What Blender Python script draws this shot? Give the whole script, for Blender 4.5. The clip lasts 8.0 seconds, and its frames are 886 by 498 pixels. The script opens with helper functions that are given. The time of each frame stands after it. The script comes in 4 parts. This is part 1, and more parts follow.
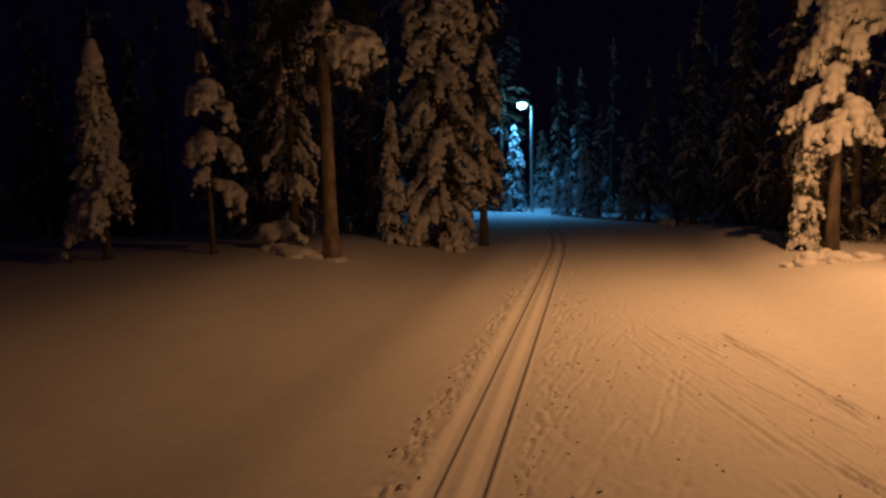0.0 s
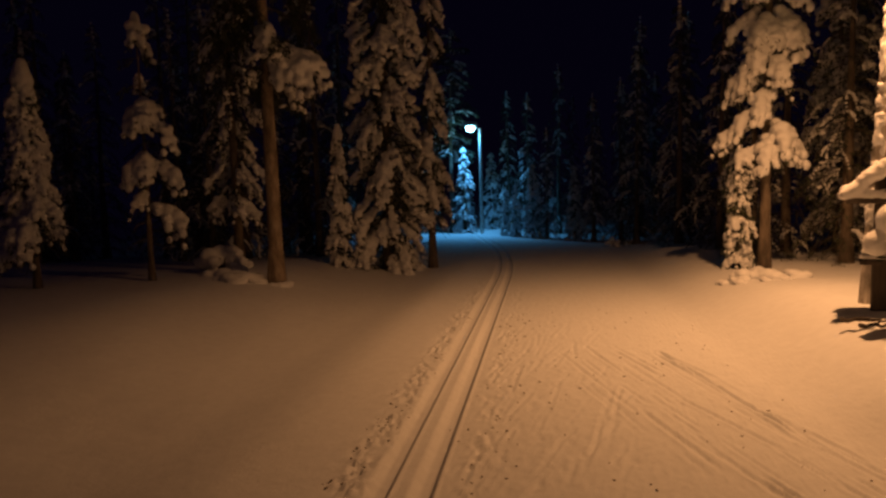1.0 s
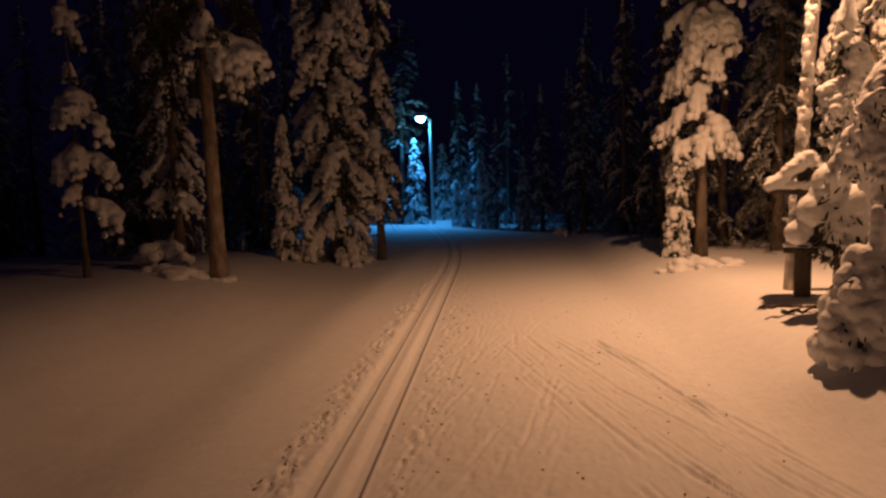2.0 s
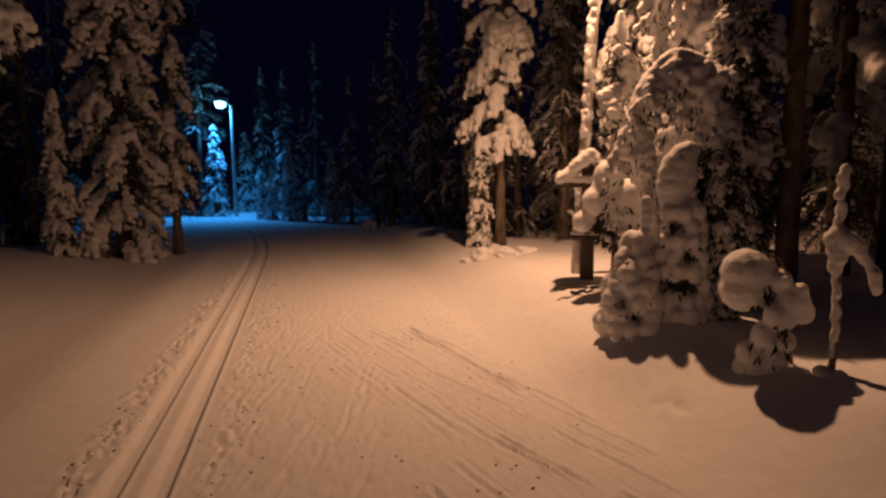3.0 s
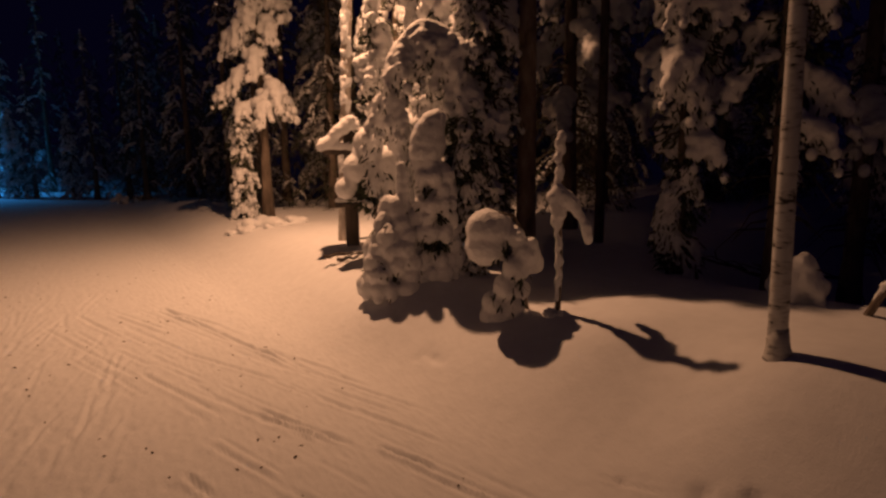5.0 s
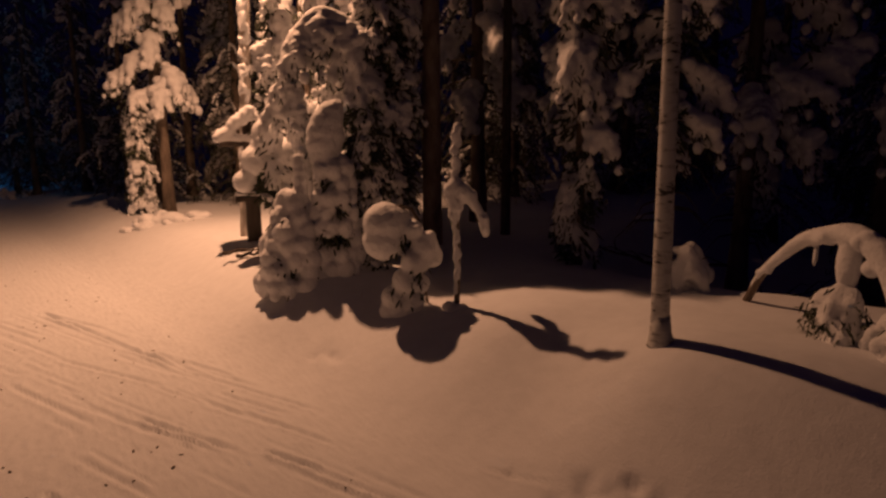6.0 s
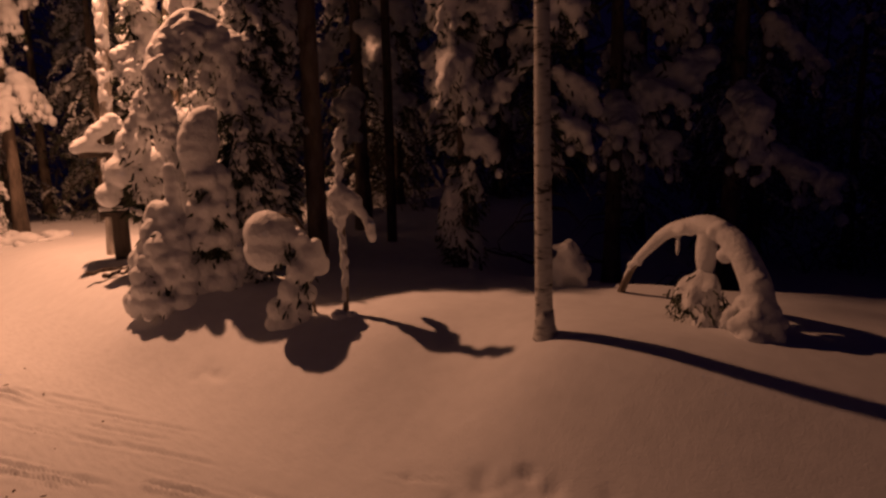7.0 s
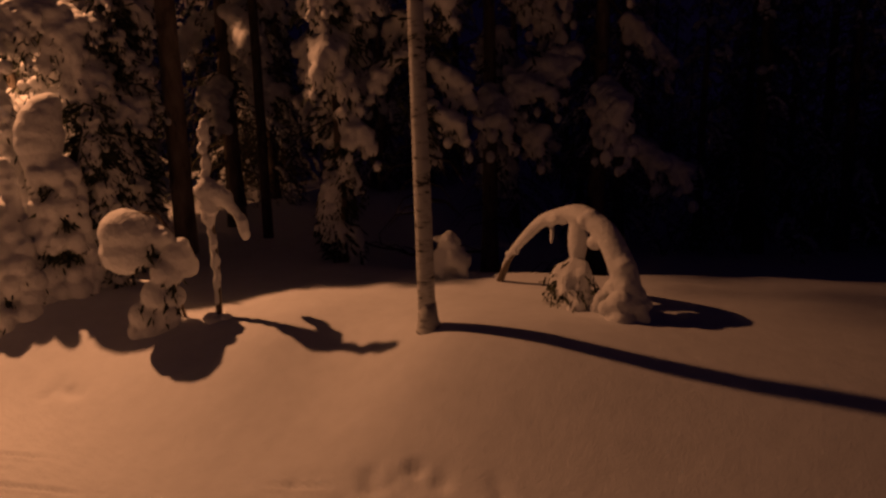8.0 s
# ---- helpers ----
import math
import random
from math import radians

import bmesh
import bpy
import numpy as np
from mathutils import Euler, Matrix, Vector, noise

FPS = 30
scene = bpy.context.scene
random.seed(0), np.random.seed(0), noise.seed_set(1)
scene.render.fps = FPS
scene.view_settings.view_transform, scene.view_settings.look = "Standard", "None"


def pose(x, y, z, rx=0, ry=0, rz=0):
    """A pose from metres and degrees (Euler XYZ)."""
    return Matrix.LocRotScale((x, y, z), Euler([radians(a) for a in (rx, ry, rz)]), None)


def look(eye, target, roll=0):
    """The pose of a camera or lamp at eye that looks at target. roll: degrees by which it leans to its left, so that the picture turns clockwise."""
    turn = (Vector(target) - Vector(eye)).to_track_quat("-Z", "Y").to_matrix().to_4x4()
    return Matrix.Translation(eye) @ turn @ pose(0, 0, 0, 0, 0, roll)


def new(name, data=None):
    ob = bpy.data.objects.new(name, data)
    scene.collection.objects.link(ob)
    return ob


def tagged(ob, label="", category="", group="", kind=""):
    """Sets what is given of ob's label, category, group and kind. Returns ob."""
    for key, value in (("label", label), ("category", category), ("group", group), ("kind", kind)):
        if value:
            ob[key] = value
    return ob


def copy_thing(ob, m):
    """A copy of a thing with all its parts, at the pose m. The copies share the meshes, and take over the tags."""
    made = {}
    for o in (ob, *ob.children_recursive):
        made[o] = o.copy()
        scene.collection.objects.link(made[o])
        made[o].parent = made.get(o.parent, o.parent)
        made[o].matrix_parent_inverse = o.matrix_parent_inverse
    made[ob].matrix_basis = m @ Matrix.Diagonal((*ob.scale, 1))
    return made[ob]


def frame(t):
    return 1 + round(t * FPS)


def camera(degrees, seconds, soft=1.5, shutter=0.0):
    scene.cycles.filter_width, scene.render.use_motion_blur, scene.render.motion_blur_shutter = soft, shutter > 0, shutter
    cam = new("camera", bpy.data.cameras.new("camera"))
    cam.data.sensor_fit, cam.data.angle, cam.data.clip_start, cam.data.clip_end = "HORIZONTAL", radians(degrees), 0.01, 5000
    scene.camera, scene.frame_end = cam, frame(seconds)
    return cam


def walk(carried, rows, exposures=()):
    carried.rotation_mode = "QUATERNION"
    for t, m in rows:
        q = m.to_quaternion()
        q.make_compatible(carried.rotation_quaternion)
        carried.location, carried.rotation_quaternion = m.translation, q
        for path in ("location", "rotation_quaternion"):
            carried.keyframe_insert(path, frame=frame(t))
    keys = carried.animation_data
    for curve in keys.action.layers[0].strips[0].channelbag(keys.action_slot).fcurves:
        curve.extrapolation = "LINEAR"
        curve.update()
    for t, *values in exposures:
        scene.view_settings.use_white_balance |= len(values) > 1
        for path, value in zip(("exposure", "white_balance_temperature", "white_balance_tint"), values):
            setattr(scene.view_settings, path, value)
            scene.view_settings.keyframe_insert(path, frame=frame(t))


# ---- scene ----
cam = camera(70.8, 8.0, soft=2.5)
PATH = [
    (0, (1.693, 0.791, 1.557), (1.782, 2.776, 1.329), -1.2),
    (0.5, (1.764, 0.788, 1.586), (1.961, 2.768, 1.385), -1.2),
    (1, (1.797, 0.799, 1.573), (2.037, 2.777, 1.41), -1.5),
    (1.2, (1.84, 0.806, 1.603), (2.093, 2.783, 1.44), -1.4),
    (2.3, (1.952, 0.778, 1.588), (2.496, 2.689, 1.363), -1.7),
    (2.5, (1.896, 0.817, 1.578), (2.594, 2.676, 1.342), -1.3),
    (3, (1.916, 0.845, 1.55), (2.868, 2.589, 1.319), -0.6),
    (3.5, (1.925, 0.838, 1.515), (3.022, 2.492, 1.27), -0.4),
    (4, (1.917, 0.799, 1.551), (3.108, 2.383, 1.277), -0.8),
    (4.5, (1.899, 0.779, 1.583), (3.226, 2.246, 1.288), -1.4),
    (5, (2.031, 0.761, 1.536), (3.515, 2.058, 1.198), -0.8),
    (6.5, (2.202, 0.648, 1.514), (3.907, 1.636, 1.169), -0.8),
    (7, (2.208, 0.67, 1.488), (4.015, 1.46, 1.153), -1.2),
    (7.5, (2.271, 0.699, 1.492), (4.15, 1.275, 1.123), -1.1),
    (8, (2.259, 0.682, 1.487), (4.178, 1.111, 1.121), -1.1),
]
walk(cam, [(t, look(eye, target, roll)) for t, eye, target, roll in PATH],
     exposures=((0, -0.18, 8900, 9), (1.2, -0.15, 8900, 9), (2.3, 0, 6500, 14), (5.2, 0, 6550, 14), (6.5, 0, 6650, 28), (7.0, 0, 6900, 34), (8.0, 0, 8700, 33)))

# ---- world and lamps ----
world = bpy.data.worlds.new("night")
scene.world = world
world.use_nodes = True
wn = world.node_tree.nodes["Background"]
wn.inputs["Color"].default_value = (0.20, 0.15, 1.0, 1)
wn.inputs["Strength"].default_value = 0.005

LAMP = (6.5, 6.4, 5.1)
FAR_LAMP = (6.30, 27.2, 4.45)


def lamp_light(name, place, watts, colour, size, spread, blend, tilt=(0, 0)):
    """A shaded lamp: a wide downward cone."""
    data = bpy.data.lights.new(name, "SPOT")
    data.energy, data.color, data.shadow_soft_size = watts, colour, size
    data.spot_size, data.spot_blend = radians(spread), blend
    ob = new(name, data)
    ob.location = place
    ob.rotation_euler = (radians(tilt[0]), radians(tilt[1]), 0)
    return ob


lamp_light("sodium_light", LAMP, 1160, (1.0, 0.50, 0.25), 0.06, 156, 1.0)
lamp_light("mercury_light", FAR_LAMP, 1000, (0.03, 0.36, 1.0), 0.12, 136, 0.9)


# ---- materials ----
def material(name, base, rough=0.7, metal=0.0):
    m = bpy.data.materials.new(name)
    m.use_nodes = True
    b = m.node_tree.nodes["Principled BSDF"]
    b.inputs["Base Color"].default_value = (*base, 1)
    b.inputs["Roughness"].default_value = rough
    b.inputs["Metallic"].default_value = metal
    return m, m.node_tree, b


def noise_node(nt, scale, detail=4.0, rough=0.55, stretch=None):
    co = nt.nodes.new("ShaderNodeTexCoord")
    n = nt.nodes.new("ShaderNodeTexNoise")
    n.inputs["Scale"].default_value, n.inputs["Detail"].default_value, n.inputs["Roughness"].default_value = scale, detail, rough
    if stretch:
        mp = nt.nodes.new("ShaderNodeMapping")
        mp.inputs["Scale"].default_value = stretch
        nt.links.new(co.outputs["Object"], mp.inputs["Vector"])
        nt.links.new(mp.outputs["Vector"], n.inputs["Vector"])
    else:
        nt.links.new(co.outputs["Object"], n.inputs["Vector"])
    return n


def ramp(nt, src, stops):
    r = nt.nodes.new("ShaderNodeValToRGB")
    e = r.color_ramp.elements
    e[0].position, e[0].color = stops[0][0], (*stops[0][1], 1)
    e[1].position, e[1].color = stops[-1][0], (*stops[-1][1], 1)
    for pos, col in stops[1:-1]:
        k = e.new(pos)
        k.color = (*col, 1)
    nt.links.new(src.outputs["Fac"], r.inputs["Fac"])
    return r


def bumped(nt, b, pairs):
    """Chain of bumps: (noise node, strength, distance)."""
    last = None
    for n, strength, distance in pairs:
        k = nt.nodes.new("ShaderNodeBump")
        k.inputs["Strength"].default_value, k.inputs["Distance"].default_value = strength, distance
        nt.links.new(n.outputs["Fac"], k.inputs["Height"])
        if last:
            nt.links.new(last.outputs["Normal"], k.inputs["Normal"])
        last = k
    nt.links.new(last.outputs["Normal"], b.inputs["Normal"])


def make_snow(name, tint, lump):
    m, nt, b = material(name, tint, 0.75)
    b.inputs["Specular IOR Level"].default_value = 0.2
    big, mid, small, fine = noise_node(nt, 1.3), noise_node(nt, 9.0), noise_node(nt, 26.0), noise_node(nt, 90.0, 3.0)
    r = ramp(nt, mid, [(0.3, tuple(c * 0.93 for c in tint)), (0.7, tint)])
    nt.links.new(r.outputs["Color"], b.inputs["Base Color"])
    bumped(nt, b, [(big, 0.25, 0.06), (mid, 0.4, lump), (small, 0.5, lump * 0.5), (fine, 0.35, 0.006)])
    return m


SNOW = make_snow("fresh_snow", (0.83, 0.84, 0.86), 0.045)
TRAIL = make_snow("groomed_snow", (0.80, 0.81, 0.83), 0.008)


def make_bark(name, dark, light, scale, stretch):
    m, nt, b = material(name, dark, 0.9)
    n, f = noise_node(nt, scale, 6.0, 0.65, stretch), noise_node(nt, scale * 6, 4.0, 0.6, stretch)
    r = ramp(nt, n, [(0.35, dark), (0.65, light)])
    nt.links.new(r.outputs["Color"], b.inputs["Base Color"])
    bumped(nt, b, [(n, 0.8, 0.02), (f, 0.5, 0.006)])
    return m


SPRUCE_BARK = make_bark("spruce_bark", (0.09, 0.07, 0.055), (0.24, 0.19, 0.15), 9.0, (1, 1, 0.35))
PINE_BARK = make_bark("pine_bark", (0.14, 0.10, 0.07), (0.42, 0.34, 0.27), 8.0, (1, 1, 0.4))
DARK_WOOD = make_bark("weathered_wood", (0.055, 0.045, 0.038), (0.14, 0.115, 0.095), 14.0, (1, 1, 0.15))
POLE_WOOD = make_bark("frosted_pole_wood", (0.26, 0.22, 0.18), (0.62, 0.58, 0.54), 16.0, (1, 1, 0.3))
TWIG = make_bark("twig_bark", (0.05, 0.04, 0.032), (0.13, 0.10, 0.08), 30.0, (1, 1, 0.4))


def make_birch():
    m, nt, b = material("birch_bark", (0.6, 0.57, 0.52), 0.75)
    bands = noise_node(nt, 7.0, 5.0, 0.6, (1.7, 1.7, 5.5))
    soft = noise_node(nt, 5.0, 4.0)
    r = ramp(nt, bands, [(0.365, (0.05, 0.045, 0.04)), (0.41, (0.40, 0.39, 0.38)), (0.52, (0.58, 0.58, 0.57))])
    nt.links.new(r.outputs["Color"], b.inputs["Base Color"])
    bumped(nt, b, [(bands, 0.5, 0.006), (soft, 0.3, 0.01)])
    return m


BIRCH = make_birch()


def make_needles():
    m, nt, b = material("spruce_needles", (0.035, 0.05, 0.028), 0.7)
    n = noise_node(nt, 6.0)
    r = ramp(nt, n, [(0.35, (0.022, 0.032, 0.018)), (0.7, (0.06, 0.072, 0.036))])
    nt.links.new(r.outputs["Color"], b.inputs["Base Color"])
    return m


NEEDLES = make_needles()
LITTER = material("bark_litter", (0.12, 0.085, 0.06), 0.9)[0]
STEEL = material("galvanised_steel", (0.45, 0.46, 0.47), 0.45, 0.8)[0]
HOUSING = material("lamp_housing_paint", (0.30, 0.31, 0.32), 0.5)[0]


def make_glow(name, colour, strength):
    m, nt, b = material(name, (0.8, 0.8, 0.8), 0.3)
    b.inputs["Emission Color"].default_value = (*colour, 1)
    b.inputs["Emission Strength"].default_value = strength
    return m


GLOW_BLUE = make_glow("mercury_lamp_glass", (0.16, 0.68, 1.0), 26.0)
GLOW_WARM = make_glow("sodium_lamp_glass", (1.0, 0.6, 0.25), 14.0)


# ---- mesh helpers ----
def ico(level):
    bm = bmesh.new()
    bmesh.ops.create_icosphere(bm, subdivisions=level, radius=1.0)
    v = np.array([p.co[:] for p in bm.verts])
    f = np.array([[p.index for p in q.verts] for q in bm.faces])
    bm.free()
    return v, f


ICO1, ICO2, ICO3 = ico(1), ico(2), ico(3)


class Soup:
    """Gathers pieces of one mesh."""

    def __init__(self):
        self.v, self.f, self.n = [], [], 0

    def add(self, verts, faces):
        self.v.append(np.asarray(verts, float))
        self.f.extend((np.asarray(faces) + self.n).tolist())
        self.n += len(verts)

    def ball(self, c, r, flat=0.85, shape=ICO1):
        self.add(shape[0] * np.array((r, r, r * flat)) + np.asarray(c, float), shape[1])

    def tube(self, pts, radii, sides=6):
        pts = np.asarray(pts, float)
        n = len(pts)
        if n < 2:
            return
        tan = np.gradient(pts, axis=0)
        tan /= np.linalg.norm(tan, axis=1)[:, None] + 1e-9
        ref = np.array((0.0, 1.0, 0.0)) if abs(tan[0][2]) > 0.7 else np.array((0.0, 0.0, 1.0))
        a = np.cross(tan, ref)
        a /= np.linalg.norm(a, axis=1)[:, None] + 1e-9
        b = np.cross(tan, a)
        ang = np.arange(sides) * 2 * math.pi / sides
        ring = pts[:, None] + np.asarray(radii)[:, None, None] * (a[:, None] * np.cos(ang)[None, :, None] + b[:, None] * np.sin(ang)[None, :, None])
        v = ring.reshape(-1, 3)
        faces = []
        for i in range(n - 1):
            for j in range(sides):
                k = (j + 1) % sides
                faces.append((i * sides + j, i * sides + k, (i + 1) * sides + k, (i + 1) * sides + j))
        self.v.append(v)
        self.f.extend([[q + self.n for q in f] for f in faces])
        self.f.append([self.n + j for j in range(sides - 1, -1, -1)])
        self.f.append([self.n + (n - 1) * sides + j for j in range(sides)])
        self.n += len(v)

    def mesh(self, name, mat, smooth=True):
        me = bpy.data.meshes.new(name)
        me.from_pydata(np.concatenate(self.v).tolist() if self.v else [], [], self.f)
        me.materials.append(mat)
        if smooth:
            me.polygons.foreach_set("use_smooth", [True] * len(me.polygons))
        me.update()
        return me


def part(name, soup, mat, parent, label="", smooth=True, voxel=0.0):
    """One mesh under a thing. voxel: merges overlapping lumps into one skin."""
    ob = new(name, soup.mesh(name, mat, smooth))
    ob.parent = parent
    if label:
        tagged(ob, label)
    if name in ("branchwork", "foliage", "twigwork", "brushwood", "leafage", "snow_load"):
        tagged(ob, kind="stuff")
    if voxel:
        r = ob.modifiers.new("merge", "REMESH")
        r.mode, r.voxel_size, r.use_smooth_shade = "VOXEL", voxel, True
        s = ob.modifiers.new("settle", "SMOOTH")
        s.factor, s.iterations = 0.5, 1
    return ob


def thing(name, x, y, z, label, category, group=""):
    ob = new(name)
    ob.location = (x, y, z)
    ob.empty_display_size = 0.2
    return tagged(ob, label, category, group)


def smooth(a, b, v):
    t = np.clip((v - a) / (b - a), 0, 1)
    return t * t * (3 - 2 * t)


# ---- ground ----
def track_x(y):
    """The ski track's middle line."""
    y = np.asarray(y, float)
    bend = np.clip(y - 12.2, 0, None)
    return 0.82 + 0.285 * y - np.where(bend < 9, 0.011 * bend ** 2, 0.891 + 0.198 * (bend - 9))


def waves(x, y, seed, scale):
    r = np.random.RandomState(seed)
    out = 0
    for k in range(7):
        a, p, f = r.uniform(0, 6.28), r.uniform(0, 6.28), r.uniform(0.5, 1.6) / scale
        out = out + np.sin((x * math.cos(a) + y * math.sin(a)) * f * 6.28 + p)
    return out / 7


def height(x, y):
    x, y = np.asarray(x, float), np.asarray(y, float)
    u = x - (0.82 + 0.285 * y)
    bank = x - (4.0 + 0.14 * y + 0.008 * np.clip(y, 0, None) ** 2)
    near = 1 - smooth(13, 24, y)
    h = 0.40 * smooth(0.0, 1.4, bank) * (1 - 0.3 * smooth(6.5, 9.5, y)) * near
    left = -u
    h = h + near * (-0.10 * smooth(1.0, 2.0, left) + 0.40 * smooth(2.2, 5.0, left))
    off = smooth(0.1, 1.2, bank) + smooth(1.4, 2.6, left)
    h = h + off * near * (0.035 * waves(x, y, 3, 2.2) + 0.012 * waves(x, y, 5, 0.7))
    h = h + 0.10 * np.exp(-((x - 5.35) ** 2 / 0.5 + (y - 1.2) ** 2 / 0.7))
    h = h + 0.17 * np.exp(-((x - 5.5) ** 2 / 0.25 + (y - 4.2) ** 2 / 0.25))
    h = h - 0.75 * smooth(6.95, 8.8, x) * (1 - smooth(1.6, 3.2, y)) * smooth(-30, -12, y)
    h = h - 0.12 * np.exp(-((x - 5.25) ** 2 / 0.3 + (y - 1.95) ** 2 / 0.2))
    h = h + (1 - near) * 0.05 * waves(x, y, 8, 9.0)
    return h


def ground_z(x, y):
    return float(height(x, y))


def axis_steps(stops):
    out = []
    for (a, step), (b, _) in zip(stops, stops[1:]):
        n = max(1, round((b - a) / step))
        out.extend(a + (b - a) * i / n for i in range(n))
    out.append(stops[-1][0])
    return np.array(out)


def build_ground():
    us = axis_steps([(-90, 12), (-30, 3), (-9, 0.5), (-4, 0.12), (-1.3, 0.05), (-0.5, 0.02), (-0.26, 0.012), (0.20, 0.018), (1.7, 0.012), (3.1, 0.018), (3.8, 0.06), (6.5, 0.2), (10, 1.0), (24, 6), (100, 6)])
    ys = axis_steps([(-60, 8), (-10, 1.5), (-3, 0.3), (0.8, 0.03), (7.0, 0.06), (10.0, 0.1), (14, 0.3), (24, 1.0), (40, 5), (110, 5)])
    U, Y = np.meshgrid(us, ys)
    X = U + np.where(np.abs(U) < 12, track_x(Y), 0.82 + 0.285 * Y) * np.clip(1 - (np.abs(U) - 8) / 30, 0, 1)
    Z = height(X, Y)
    rnd = np.random.RandomState(4)
    # two machine-cut grooves
    for c in (-0.15, 0.10):
        d = U - c
        Z = Z - 0.042 * smooth(-0.115, -0.045, d) * (1 - smooth(0.005, 0.048, d)) * (1 - smooth(30, 40, Y))
        Z = Z + 0.008 * np.exp(-((d - 0.05) / 0.014) ** 2)
    near = (1 - smooth(9, 14, Y)) * smooth(-2.5, 0, Y)
    # crumbled strips along the grooves
    lumps = rnd.uniform(-1, 1, Z.shape)
    strip = np.exp(-((U + 0.36) / 0.10) ** 2) + 0.55 * np.exp(-((U - 0.33) / 0.09) ** 2)
    Z = Z + near * strip * 0.030 * lumps * (waves(X, Y, 11, 0.4) > -0.15)
    flat = smooth(0.2, 0.4, U) * (1 - smooth(2.6, 3.6, U))
    Z = Z + near * flat * 0.0026 * lumps
    # strokes left by skating skis and poles
    def rows(y0, y1):
        lo, hi = sorted((y0, y1))
        return slice(int(np.searchsorted(ys, lo - 0.25)), int(np.searchsorted(ys, hi + 0.25)))

    rough = 0.55 + 0.6 * rnd.uniform(0, 1, Z.shape)

    def stroke(x0, y0, x1, y1, w, depth):
        k = rows(y0, y1)
        dx, dy = x1 - x0, y1 - y0
        L2 = dx * dx + dy * dy
        t = ((X[k] - x0) * dx + (Y[k] - y0) * dy) / L2
        d = ((X[k] - x0) * dy - (Y[k] - y0) * dx) / math.sqrt(L2)
        inside = smooth(-0.02, 0.12, t) * (1 - smooth(0.75, 1.02, t)) * rough[k]
        Z[k] += inside * depth * (0.6 * np.exp(-((d - 1.9 * w) / (0.8 * w)) ** 2) + 0.3 * np.exp(-((d + 2.2 * w) / w) ** 2) - np.exp(-(d / w) ** 2))

    def dent(px, py, a, b, depth):
        k = rows(py, py)
        Z[k] -= depth * np.exp(-(((X[k] - px) / a) ** 2 + ((Y[k] - py) / b) ** 2))
    for _ in range(120):
        y0 = rnd.uniform(1.2, 7.5)
        x0 = float(track_x(y0)) + rnd.uniform(0.2, 1.3)
        L = rnd.uniform(0.25, 0.9)
        a = radians(rnd.normal(30, 6))
        stroke(x0, y0, x0 + L * math.sin(a), y0 + L * math.cos(a), rnd.uniform(0.009, 0.017), rnd.uniform(0.004, 0.011))
    for _ in range(60):
        y0 = rnd.uniform(1.6, 6.0)
        x0 = rnd.uniform(3.35, 4.45) + 0.04 * y0
        L = rnd.uniform(0.3, 1.2)
        a = radians(rnd.normal(3, 5))
        stroke(x0 - L * math.sin(a) * 0.3, y0 + L, x0, y0, rnd.uniform(0.009, 0.017), rnd.uniform(0.006, 0.018))
    for x0, y0, x1, y1, d in ((4.63, 6.64, 4.47, 4.16, 0.020), (4.59, 6.67, 4.59, 5.58, 0.014), (4.50, 5.42, 4.50, 4.16, 0.010), (3.91, 3.88, 3.98, 3.05, 0.018), (3.88, 3.64, 3.92, 3.26, 0.028), (4.05, 2.98, 4.07, 2.60, 0.026), (3.27, 3.49, 3.26, 3.21, 0.020), (4.12, 5.22, 4.26, 4.09, 0.010), (4.57, 4.75, 4.50, 4.16, 0.014), (4.62, 6.57, 4.68, 5.55, 0.014)):
        stroke(x0, y0, x1, y1, 0.015, 1.7 * d)
    # crumbs and pole marks
    for _ in range(1300):
        py = 1.0 + 7.5 * rnd.uniform() ** 1.4
        px = float(track_x(py)) + rnd.choice([rnd.normal(0.55, 0.25), rnd.uniform(0.3, 2.6), rnd.normal(-0.40, 0.08)])
        dent(px, py, rnd.uniform(0.008, 0.022), rnd.uniform(0.012, 0.035), rnd.uniform(-0.009, 0.017))
    # shallow footprints in the soft bank
    for _ in range(34):
        px, py = (rnd.normal(4.53, 0.06), rnd.normal(1.32, 0.20)) if _ < 26 else (rnd.normal(5.03, 0.04), rnd.normal(3.5, 0.08))
        dent(px, py, 0.038, 0.028, rnd.uniform(0.006, 0.018))
    ny, nx = Z.shape
    v = np.stack([X, Y, Z], -1).reshape(-1, 3)
    i = np.arange(ny * nx).reshape(ny, nx)
    f = np.stack([i[:-1, :-1], i[:-1, 1:], i[1:, 1:], i[1:, :-1]], -1).reshape(-1, 4)
    me = bpy.data.meshes.new("ground")
    me.from_pydata(v.tolist(), [], f.tolist())
    me.materials.append(TRAIL)
    me.polygons.foreach_set("use_smooth", [True] * len(me.polygons))
    me.update()
    ob = new("ground", me)
    tagged(ob, "snow-covered ground with a groomed trail and two ski grooves", "ground", kind="structure")
    return ob


build_ground()


